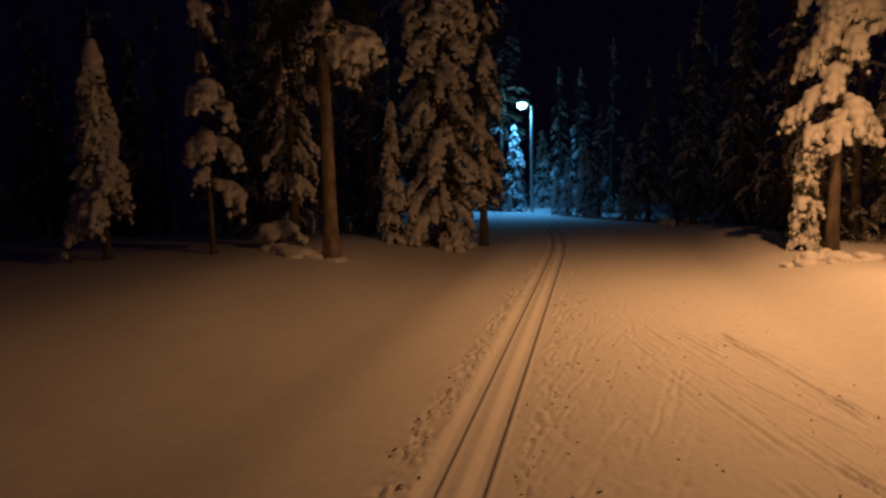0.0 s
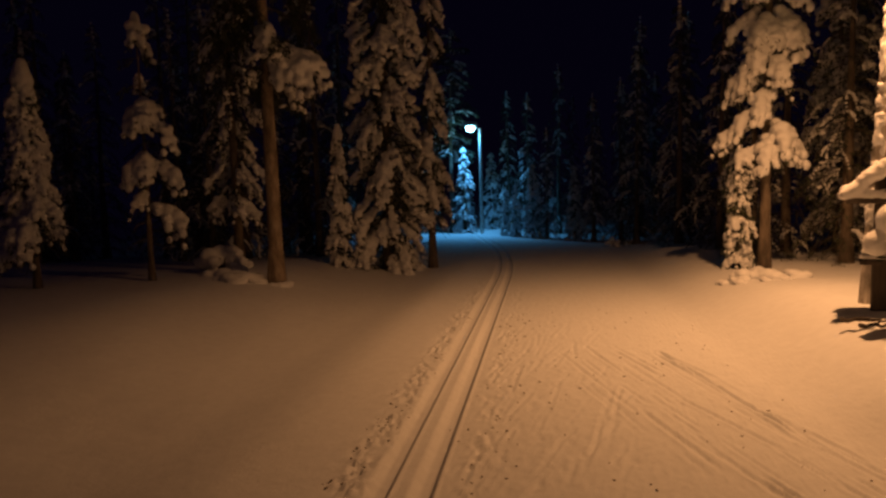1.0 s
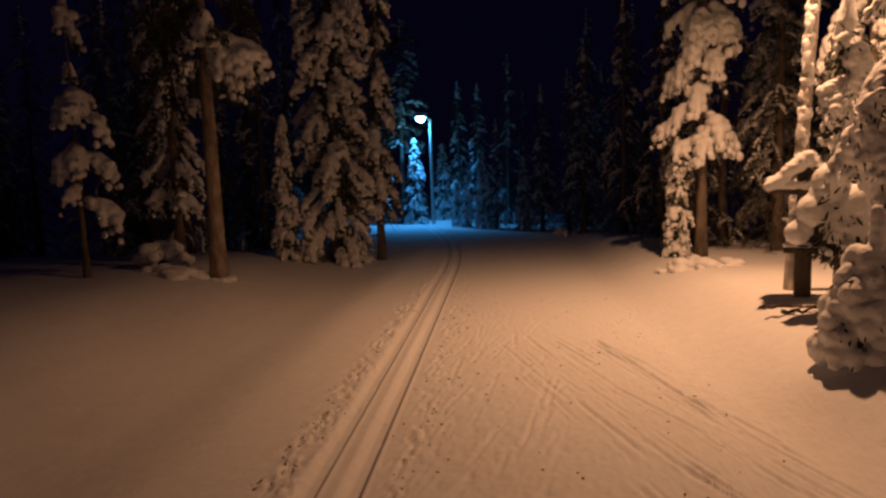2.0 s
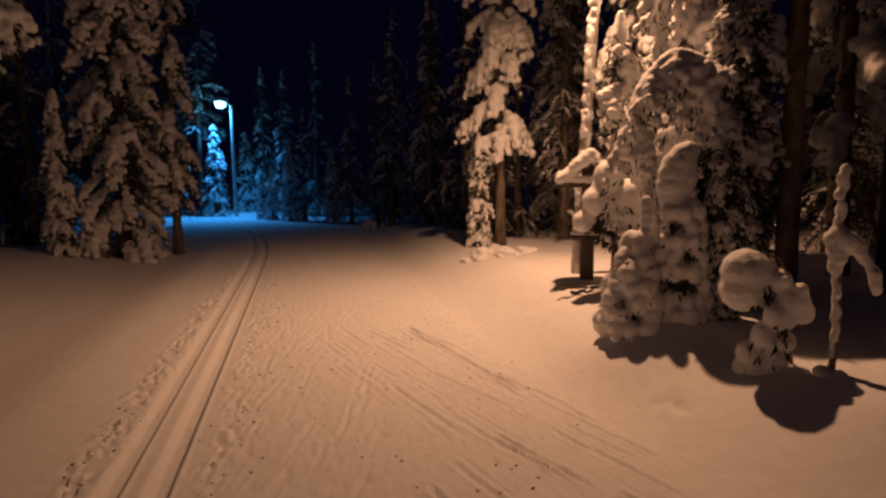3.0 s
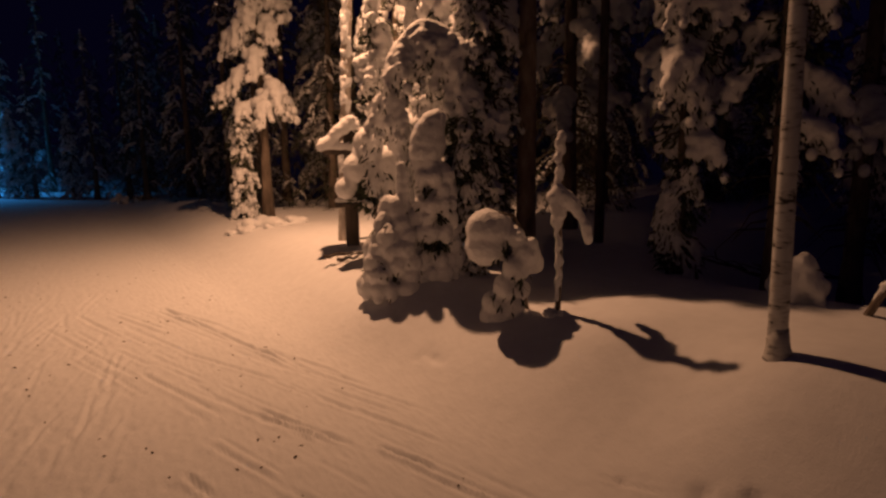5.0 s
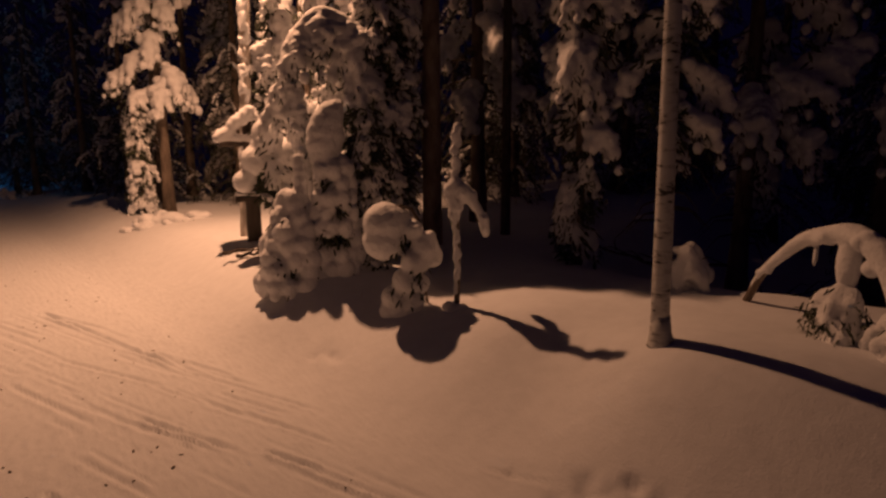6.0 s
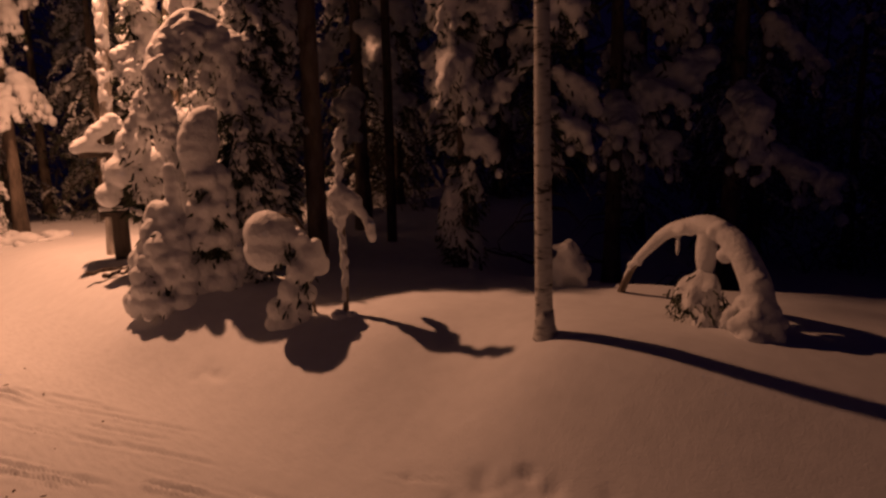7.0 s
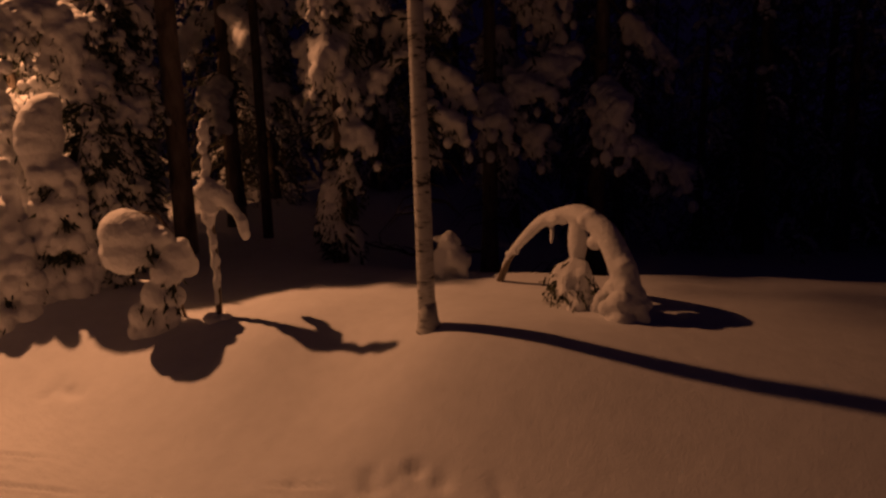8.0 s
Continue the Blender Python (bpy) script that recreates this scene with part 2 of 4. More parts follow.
# ---- trees ----
def tuft(soup, p, d, size, n, rnd, thin=0.62):
    """A spray of needle-covered shoots round the point p along d."""
    d = np.asarray(d, float)
    d = d / (np.linalg.norm(d) + 1e-9)
    size, n = size * thin, int(n * 1.5)
    w = d + rnd.normal(0, 0.55, (n, 3)) + np.array((0, 0, -0.35))
    w /= np.linalg.norm(w, axis=1)[:, None]
    s = np.cross(w, rnd.normal(0, 1, (n, 3)))
    s /= np.linalg.norm(s, axis=1)[:, None] + 1e-9
    L = size * rnd.uniform(0.6, 1.3, (n, 1))
    q = p + rnd.normal(0, size * 0.45, (n, 3))
    wd = L * 0.13
    v = np.stack([q - s * wd * 0.5, q + s * wd * 0.5, q + w * L * 0.6 + s * wd, q + w * L, q + w * L * 0.6 - s * wd], 1).reshape(-1, 3)
    soup.add(v, np.arange(n * 5).reshape(n, 5))


def bough(wood, green, snow, p0, az, L, e0, droop, load, rnd, girth=0.012, twigs=4, needle=5, bald=0.25, full=0.7):
    """One bough: a drooping limb with side shoots, needles below and pillows of snow above."""
    d = np.array((math.cos(az), math.sin(az), 0.0))
    side = np.array((-d[1], d[0], 0.0))
    n = 7
    s = np.linspace(0, 1, n)
    wob = rnd.normal(0, 0.08) * L
    pts = np.array([p0 + d * L * (q - 0.10 * droop * q * q) + np.array((0, 0, L * (e0 * q - droop * 0.7 * q ** 2.4))) + side * wob * q * q for q in s])
    wood.tube(pts, np.linspace(girth, girth * 0.35, n), 5)
    bare = rnd.uniform() < bald
    rs = load * (0.030 + 0.042 * min(1.0, L)) * math.exp(rnd.normal(0, 0.28))
    lift = np.array((0, 0, 1.0))
    if not bare:
        first = rnd.randint(2, 6)
        for k in range(first, n):
            r = rs * (0.5 + 0.75 * math.sin(math.pi * min(1, 0.12 + s[k] * 0.8))) * rnd.uniform(0.75, 1.2)
            snow.ball(pts[k] + lift * r * 0.5 + rnd.normal(0, 0.15, 3) * r, r, 0.8)
            snow.ball((pts[k] + pts[k - 1]) / 2 + lift * r * 0.45 + side * rnd.normal(0, 0.3) * r, r * 0.9, 0.8)
        c = pts[rnd.randint(3, n)]
        for _ in range(3):
            r = rs * rnd.uniform(0.8, 1.45)
            snow.ball(c + lift * r * 0.35 + rnd.normal(0, 0.8, 3) * rs * np.array((1, 1, 0.35)), r, 0.75)
    for k in range(1, n):
        tuft(green, pts[k], pts[k] - pts[k - 1], 0.09 + 0.05 * L, needle, rnd)
    for k in range(twigs):
        q = 0.3 + 0.7 * (k + rnd.uniform(0.1, 0.9)) / twigs
        i = min(n - 2, int(q * (n - 1)))
        base = pts[i] + (pts[i + 1] - pts[i]) * (q * (n - 1) - i)
        sg = 1 if (k % 2 == 0) else -1
        a = rnd.uniform(0.35, 1.15) * sg
        td = d * math.cos(a) + side * math.sin(a)
        tl = L * rnd.uniform(0.22, 0.48) * (1.15 - 0.5 * q) + 0.06
        m = 5
        fall = droop * rnd.uniform(0.55, 1.1)
        tp = np.array([base + td * tl * (w - 0.2 * droop * w * w) + lift * (-tl * fall * (0.15 * w + 0.75 * w * w)) for w in np.linspace(0, 1, m)])
        wood.tube(tp, np.linspace(girth * 0.5, girth * 0.2, m), 4)
        tr = rs * rnd.uniform(0.55, 1.1)
        loaded = not bare and rnd.uniform() < full
        for j in range(1, m):
            tuft(green, tp[j], tp[j] - tp[j - 1], 0.07 + 0.05 * L, needle, rnd)
            if loaded:
                r = tr * (0.65, 0.95, 1.1, 0.85)[j - 1] * rnd.uniform(0.8, 1.15)
                snow.ball(tp[j] + lift * r * 0.4, r, 0.95)
                snow.ball((tp[j] + tp[j - 1]) / 2 + lift * r * 0.4, r * 0.9, 0.95)


def trunk_line(h, lean, rnd, n=12, bend=0.02):
    ph = rnd.uniform(0, 6.28, 2)
    t = np.linspace(0, 1, n)
    return np.stack([lean[0] * t * h + bend * h * 0.3 * np.sin(t * 5 + ph[0]) * t, lean[1] * t * h + bend * h * 0.3 * np.sin(t * 4 + ph[1]) * t, t * h], -1)


def spruce(x, y, h, rad, label, seed, bare=0.08, whorls=14, per=6, droop=1.0, load=1.0, girth=None, lean=(0, 0), voxel=0.028, twigs=4,
           needle=4, top_cap=1.0, power=0.75, group="", bark=None, name="spruce_tree", min_len=0.1, limbs_bare=0, bald=0.28):
    rnd = np.random.RandomState(seed)
    t = thing(name, x, y, ground_z(x, y) - 0.03, label, "tree", group)
    g = girth or 0.013 * h + 0.02
    line = trunk_line(h, lean, rnd)
    trunk, wood, green, snow = Soup(), Soup(), Soup(), Soup()
    fr = np.linspace(0, 1, len(line))
    rr = g * (1 - 0.92 * fr)
    rr[0] *= 1.35
    trunk.tube(line, rr, 9)

    def at(f):
        return np.array([np.interp(f, fr, line[:, k]) for k in range(3)])
    az0 = rnd.uniform(0, 6.28)
    for i in range(whorls):
        for j in range(per):
            f = min(0.985, (i + rnd.uniform(0.0, 0.9)) / whorls)
            fz = bare + (1 - bare) * f
            L = rad * (1 - f) ** power * rnd.uniform(0.5, 1.15) + min_len
            az = az0 + i * 1.1 + j * 6.283 / per + rnd.normal(0, 0.22)
            e0 = 0.45 - 0.55 * (1 - f) + rnd.normal(0, 0.1)
            bough(wood, green, snow, at(fz), az, L, e0, droop * rnd.uniform(0.8, 1.2), load, rnd, 0.006 + 0.010 * L, twigs, needle, bald)
    for i in range(limbs_bare):
        f = bare * rnd.uniform(0.45, 1.0)
        p0, az, L = at(f), rnd.uniform(0, 6.28), rnd.uniform(0.25, 0.6) * rad
        wood.tube([p0, p0 + np.array((math.cos(az), math.sin(az), -0.25)) * L * 0.6, p0 + np.array((math.cos(az), math.sin(az), -0.6)) * L], [0.012, 0.008, 0.004], 4)
    if top_cap:
        for f in np.linspace(0.90, 1.0, 6):
            snow.ball(at(f) + np.array((0, 0, 0.03)), 0.075 * top_cap * (1.25 - 0.6 * (f - 0.9) / 0.1), 1.1)
    part("trunk", trunk, bark or SPRUCE_BARK, t)
    part("branchwork", wood, TWIG, t)
    part("foliage", green, NEEDLES, t, smooth=False)
    part("snow_load", snow, SNOW, t, voxel=voxel)
    return t


def drape(wood, green, snow, p0, az, L, slope, r, rnd, fingers=6, start=0.3, needle=5, curl=0.3):
    """A steeply hanging bough: a cushion of snow along the limb and snowy shoots hanging round it like fingers."""
    d = np.array((math.cos(az), math.sin(az), 0.0))
    side = np.array((-d[1], d[0], 0.0))
    up = np.array((0, 0, 1.0))
    p0 = np.asarray(p0, float)
    n = 6
    wob = rnd.normal(0, 0.10) * L
    pts = np.array([p0 + d * L * q + up * L * slope * (curl * q * q - q) + side * wob * q * q for q in np.linspace(0, 1, n)])

    def on(w):
        return np.array([np.interp(w * (n - 1), range(n), pts[:, k]) for k in range(3)])
    wood.tube(pts, np.linspace(0.007 + 0.013 * L, 0.004, n), 5)
    m = max(2, int(L * (1 - start) / (r * 0.8)))
    for k in range(m + 1):
        c = on(start + (1 - start) * k / m)
        rr = r * (0.65 + 0.45 * math.sin(math.pi * (0.15 + 0.7 * k / m))) * rnd.uniform(0.8, 1.15)
        snow.ball(c + up * rr * 0.45 + rnd.normal(0, 0.15, 3) * rr, rr, 0.85, ICO2)
        for sg in (-1, 1):
            if rnd.uniform() < 0.75:
                snow.ball(c + side * sg * rr * rnd.uniform(0.6, 1.1) + up * rr * rnd.uniform(-0.1, 0.3), rr * rnd.uniform(0.55, 0.8), 0.95, ICO2)
        tuft(green, c - up * r * 0.5, d - up, 0.07 + 0.6 * r, needle, rnd)
    for k in range(fingers):
        c = on(rnd.uniform(start, 1.0))
        a = rnd.uniform(0.15, 1.3) * (1 if k % 2 else -1)
        td = d * math.cos(a) + side * math.sin(a)
        fl = 0.05 + rnd.uniform(1.0, 2.4) * r + 0.10 * L
        tp = np.array([c + td * fl * 0.55 * w - up * fl * (0.35 * w + 0.75 * w * w) for w in (0, 0.33, 0.66, 1.0)])
        wood.tube(tp, [0.006, 0.005, 0.004, 0.003], 4)
        for j, w in ((1, 0.70), (2, 0.62), (3, 0.48)):
            fr = r * w * rnd.uniform(0.8, 1.2)
            snow.ball(tp[j] + up * fr * 0.3, fr, 1.25, ICO2)
        tuft(green, tp[3] - up * 0.01, tp[3] - tp[2], 0.06 + 0.5 * r, needle, rnd)
        tuft(green, tp[2] - up * r * 0.4, tp[2] - tp[1] - up * 0.2, 0.06 + 0.5 * r, needle, rnd)


def laden_spruce(x, y, h, profile, label, seed, per_metre=12, r=0.09, slope=0.9, fingers=6, girth=0.05, lean=(0, 0), extra=(), caps=(), right=(0.71, -0.704),
                 voxel=0.017, core=0, start=0.3, bare_limbs=0, spire=1.0, bald=0.12, group="", name="spruce_tree", needle=5, bark=None, tiers=()):
    """A spruce under heavy snow. profile: (height, reach) of its crown; extra: chosen boughs (height, turn from right, length, slope, lump);
    caps: smooth snow balls (right, height, radius); tiers: (step, lump, gaps) of rings of pillows in place of boughs."""
    rnd = np.random.RandomState(seed)
    t = thing(name, x, y, ground_z(x, y) - 0.03, label, "tree", group)
    line = trunk_line(h, lean, rnd, 12, 0.02)
    fr = np.linspace(0, 1, len(line))
    trunk, wood, green, snow = Soup(), Soup(), Soup(), Soup()
    rr = girth * (1 - 0.9 * fr)
    rr[0] *= 1.3
    trunk.tube(line, rr, 9)

    def at(z):
        return np.array([np.interp(z / h, fr, line[:, k]) for k in range(3)])
    zs, reach = [p[0] for p in profile], [p[1] for p in profile]
    base = math.atan2(right[1], right[0])
    count = 0 if tiers else int((zs[-1] - zs[0]) * per_metre)
    if tiers:
        step, lump, gaps = tiers
        for k, z in enumerate(np.arange(zs[0], zs[-1] + 0.01, step)):
            R = float(np.interp(z, zs, reach))
            m = max(3, int(6.283 * R / (1.45 * lump)))
            for j in range(m):
                az = 6.283 * (j + 0.5 * (k % 2)) / m + rnd.normal(0, 0.12)
                d = np.array((math.cos(az), math.sin(az), 0))
                e = at(z) + d * R * rnd.uniform(0.9, 1.06)
                if rnd.uniform() < gaps:
                    for _ in range(3):
                        tuft(green, e * np.array((0.9, 0.9, 1)), d - np.array((0, 0, 0.8)), 0.10, 10, rnd)
                    continue
                big = lump * rnd.uniform(0.8, 1.15)
                snow.ball(e, big, 1.1, ICO2)
                snow.ball(e * np.array((0.72, 0.72, 1)) + np.array((0, 0, big * 0.5)), big * 0.95, 1.1, ICO2)
                snow.ball(e + d * big * 0.25 - np.array((0, 0, big * 0.75)) + rnd.normal(0, 0.15, 3) * big, big * 0.6, 1.0, ICO2)
                wood.tube([at(min(z + 0.1, h)), (at(z) + e) / 2 + np.array((0, 0, 0.04)), e], [0.006, 0.005, 0.003], 4)
                if rnd.uniform() < 0.3:
                    tuft(green, e + d * big * 0.4 - np.array((0, 0, big * 0.95)), d - np.array((0, 0, 0.9)), 0.08, 6, rnd)
    for i in range(count):
        z = zs[0] + (zs[-1] - zs[0]) * (i + rnd.uniform(-0.3, 0.3)) / count
        z = min(max(z, 0.03), h * 0.98)
        L = float(np.interp(z, zs, reach)) * rnd.uniform(0.65, 1.12)
        az = rnd.uniform(0, 6.283) if i % 2 else i * 2.4 + rnd.normal(0, 0.2)
        sl = slope * rnd.uniform(0.7, 1.25)
        lump = r * rnd.uniform(0.7, 1.25) * (0.55 + 0.45 * min(1.0, L / 0.45))
        z0 = min(z + L * sl * 0.45, h * 0.985)
        if rnd.uniform() < bald:
            e = at(z0) + np.array((math.cos(az), math.sin(az), -0.5 * sl)) * L * 0.8
            wood.tube([at(z0), (at(z0) + e) / 2 + np.array((0, 0, 0.02)), e], [0.010, 0.007, 0.003], 4)
            for w in (0.4, 0.7, 1.0):
                tuft(green, at(z0) * (1 - w) + e * w, e - at(z0), 0.14, 9, rnd)
            continue
        drape(wood, green, snow, at(z0), az, L, sl, lump, rnd, fingers, start, needle)
    for z, turn, L, sl, lump in extra:
        drape(wood, green, snow, at(z), base + radians(turn), L, sl, lump, rnd, fingers + 3, 0.4, needle)
    for i in range(bare_limbs):
        z, az, L = zs[0] * rnd.uniform(0.5, 1.1), rnd.uniform(0, 6.28), rnd.uniform(0.2, 0.6)
        p = at(z)
        wood.tube([p, p + np.array((math.cos(az), math.sin(az), -0.15)) * L * 0.6, p + np.array((math.cos(az), math.sin(az), -0.5)) * L], [0.012, 0.008, 0.003], 4)
    for i in range(core):
        z = zs[0] + (zs[-1] - zs[0]) * rnd.uniform()
        R, az = float(np.interp(z, zs, reach)) * rnd.uniform(0.2, 0.75), rnd.uniform(0, 6.283)
        d = np.array((math.cos(az), math.sin(az), -0.4))
        tuft(green, at(z) + d * np.array((R, R, 0)), d, 0.16, 9, rnd)
    if spire:
        for w in np.linspace(0, 1, 7):
            snow.ball(at(h * (0.93 + 0.07 * w)) + np.array((0, 0, 0.02)), spire * 0.075 * (1.2 - 0.55 * w), 1.15, ICO2)
    rv = np.array((right[0], right[1], 0))
    for a, z, big in caps:
        snow.ball(rv * a + np.array((0, 0, z)), big, 1.0, ICO3)
        snow.ball(rv * a + np.array((0, 0, z)) + rnd.normal(0, 0.13, 3) * big, big * rnd.uniform(0.8, 0.9), 1.0, ICO2)
    part("trunk", trunk, bark or SPRUCE_BARK, t)
    part("branchwork", wood, TWIG, t)
    part("foliage", green, NEEDLES, t, smooth=False)
    part("snow_load", snow, SNOW, t, voxel=voxel)
    return t


# the tall lit spruce and the young one at its foot
laden_spruce(8.22, 10.22, 8.2, [(2.9, 0.48), (4.2, 0.54), (6.0, 0.45), (8.0, 0.12)], "tall slender spruce heavily loaded with snow beside the trail", 21, per_metre=12, bald=0.28, r=0.11, slope=1.15, fingers=7,
             girth=0.095, right=(0.83, -0.556), bare_limbs=9, needle=4, voxel=0.02,
             extra=((2.55, -55, 0.46, 1.35, 0.125), (2.40, -15, 0.42, 1.35, 0.12), (2.30, -85, 0.40, 1.35, 0.11), (2.75, 205, 0.42, 1.0, 0.11), (2.50, 188, 0.68, 0.65, 0.075), (2.15, 215, 0.50, 0.9, 0.08), (1.75, 200, 0.42, 0.9, 0.05), (1.45, 190, 0.34, 0.8, 0.04), (2.95, 250, 0.35, 1.1, 0.11)))
laden_spruce(7.86, 10.36, 2.0, [(0.08, 0.20), (0.8, 0.17), (1.9, 0.08)], "young narrow spruce wrapped in snow under the tall one", 22, per_metre=26, r=0.085, slope=1.0, fingers=4, girth=0.03, right=(0.83, -0.556), core=40, spire=0.9)
laden_spruce(11.10, 12.15, 8.0, [(0.5, 0.55), (3.0, 0.6), (7.0, 0.2)], "dim snow-laden spruce standing behind the lamp pole", 23, per_metre=11, r=0.11, slope=1.1, girth=0.09, right=(0.83, -0.556), voxel=0.024)

# left of the trail
laden_spruce(-3.50, 11.5, 3.55, [(0.75, 0.48), (1.6, 0.40), (2.6, 0.24), (3.4, 0.10)], "young spruce smothered in heavy snow at the forest edge", 31, per_metre=24, r=0.095, slope=2.1, fingers=5, girth=0.06, right=(0.9, 0.43), core=70, spire=1.9, bare_limbs=6, voxel=0.02)
laden_spruce(-1.90, 12.0, 4.45, [(1.1, 0.50), (3.0, 0.42), (4.3, 0.16)], "thin spruce with a bare lower stem and snow cushions", 32, per_metre=6, r=0.10, slope=1.0, fingers=4, girth=0.055, right=(0.95, 0.3), spire=1.5, bald=0.6, bare_limbs=12,
             extra=((2.20, -15, 0.50, 1.1, 0.11), (2.25, 200, 0.26, 2.0, 0.12), (2.25, 260, 0.22, 1.8, 0.12), (3.05, 190, 0.20, 2.0, 0.11), (3.15, 300, 0.20, 2.0, 0.12), (1.3, 0, 0.45, 0.75, 0.05), (4.35, 270, 0.14, 1.6, 0.11)), voxel=0.02)
laden_spruce(-0.75, 13.6, 8.0, [(1.2, 0.52), (3.0, 0.60), (7.6, 0.3)], "dark spruce with hanging snowy boughs behind the pine", 33, per_metre=17, r=0.075, slope=2.0, fingers=5, girth=0.10, right=(0.97, 0.2), bald=0.5, core=200, voxel=0.02)
laden_spruce(2.30, 15.3, 9.5, [(0.15, 0.90), (2.0, 0.90), (4.0, 0.85), (7.0, 0.7), (9.2, 0.2)], "broad dark spruce with snow on every drooping bough", 34, per_metre=30, r=0.09, slope=1.8, fingers=6, girth=0.14, right=(0.99, 0.04), core=600, bald=0.42, voxel=0.022, start=0.45)
laden_spruce(1.22, 14.7, 3.05, [(0.15, 0.28), (1.2, 0.22), (2.9, 0.08)], "young snowy spruce leaning against a larger one", 35, per_metre=22, r=0.09, slope=1.9, fingers=4, girth=0.04, right=(0.99, 0.04), core=60, spire=1.4, voxel=0.02)
laden_spruce(3.35, 15.6, 8.0, [(1.2, 0.42), (3.5, 0.46), (7.6, 0.2)], "slim spruce with a bare foot beside the trail", 36, per_metre=16, r=0.085, slope=2.0, fingers=6, girth=0.10, right=(0.99, -0.1), core=160, bald=0.42, bare_limbs=8, voxel=0.022)


def pine(x, y):
    rnd = np.random.RandomState(41)
    t = thing("pine_tree", x, y, ground_z(x, y) - 0.05, "straight pale-barked pine with a bare trunk and snowy crown", "tree")
    trunk, wood, green, snow = Soup(), Soup(), Soup(), Soup()
    h = 9.0
    line = trunk_line(h, (-0.004, 0.0), rnd, 14, 0.012)
    fr = np.linspace(0, 1, len(line))
    rr = 0.135 * (1 - 0.75 * fr)
    rr[0] *= 1.3
    trunk.tube(line, rr, 14)
    for i in range(11):
        for j in range(5):
            f = 0.38 + 0.6 * (i + rnd.uniform(0, 0.8)) / 11
            p = np.array([np.interp(f, fr, line[:, k]) for k in range(3)])
            bough(wood, green, snow, p, rnd.uniform(0, 6.28), rnd.uniform(0.6, 1.2), 0.15, 0.9, 0.9, rnd, 0.02, 6, 12, 0.78)
    for z, a, L, r in ((4.1, -0.25, 0.8, 0.15), (3.95, -0.7, 0.6, 0.15), (4.3, 0.2, 0.95, 0.12), (3.6, -0.1, 0.5, 0.10), (4.4, -1.2, 0.5, 0.12), (3.7, 3.6, 0.3, 0.08)):
        p = np.array([np.interp(z / h, fr, line[:, k]) for k in range(3)])
        drape(wood, green, snow, p, a, L, 0.75, r, rnd, 9, 0.35, 7)
    part("trunk", trunk, PINE_BARK, t)
    part("branchwork", wood, TWIG, t)
    part("foliage", green, NEEDLES, t, smooth=False)
    part("snow_load", snow, SNOW, t, voxel=0.022)
    mound = Soup()
    for k in range(16):
        a = rnd.uniform(0, 6.28)
        mound.ball((0.2 * math.cos(a), 0.2 * math.sin(a), 0.03), 0.10, 0.8)
    part("snow_collar", mound, SNOW, t, voxel=0.03)


pine(0.22, 11.8)


def lump_bush(x, y, radius, h, label, seed, twigs=14, lumps=26, flat=0.85):
    rnd = np.random.RandomState(seed)
    t = thing("bush", x, y, ground_z(x, y) - 0.04, label, "bush")
    wood, snow = Soup(), Soup()
    for k in range(twigs):
        a, l = rnd.uniform(0, 6.28), rnd.uniform(0.5, 1.0)
        pts = [(0, 0, 0)] + [(radius * l * q * math.cos(a), radius * l * q * math.sin(a), h * (1.6 * q - 0.9 * q * q)) for q in (0.35, 0.7, 1.0)]
        wood.tube(pts, [0.012, 0.01, 0.007, 0.004], 4)
    for k in range(lumps):
        a, l = rnd.uniform(0, 6.28), math.sqrt(rnd.uniform(0, 1))
        r = rnd.uniform(0.10, 0.18) * (radius / 0.5)
        snow.ball((radius * l * math.cos(a), radius * l * math.sin(a), h * (1 - 0.75 * l * l) * rnd.choice([1.0, 0.75, 0.4, 0.1]) - r * 0.2), r, flat, ICO2)
    part("twigwork", wood, TWIG, t)
    part("snow_load", snow, SNOW, t, voxel=0.03)
    return t


lump_bush(-0.85, 12.7, 0.52, 0.50, "low bush buried under a rounded snow cap", 51)
lump_bush(-0.42, 11.75, 0.40, 0.16, "flat hummock of snow over low shrubs", 52, 4, 70, 0.55)
lump_bush(6.92, 1.70, 0.19, 0.36, "small rounded bush hidden under snow behind the birch", 53, 8, 60, 1.0)


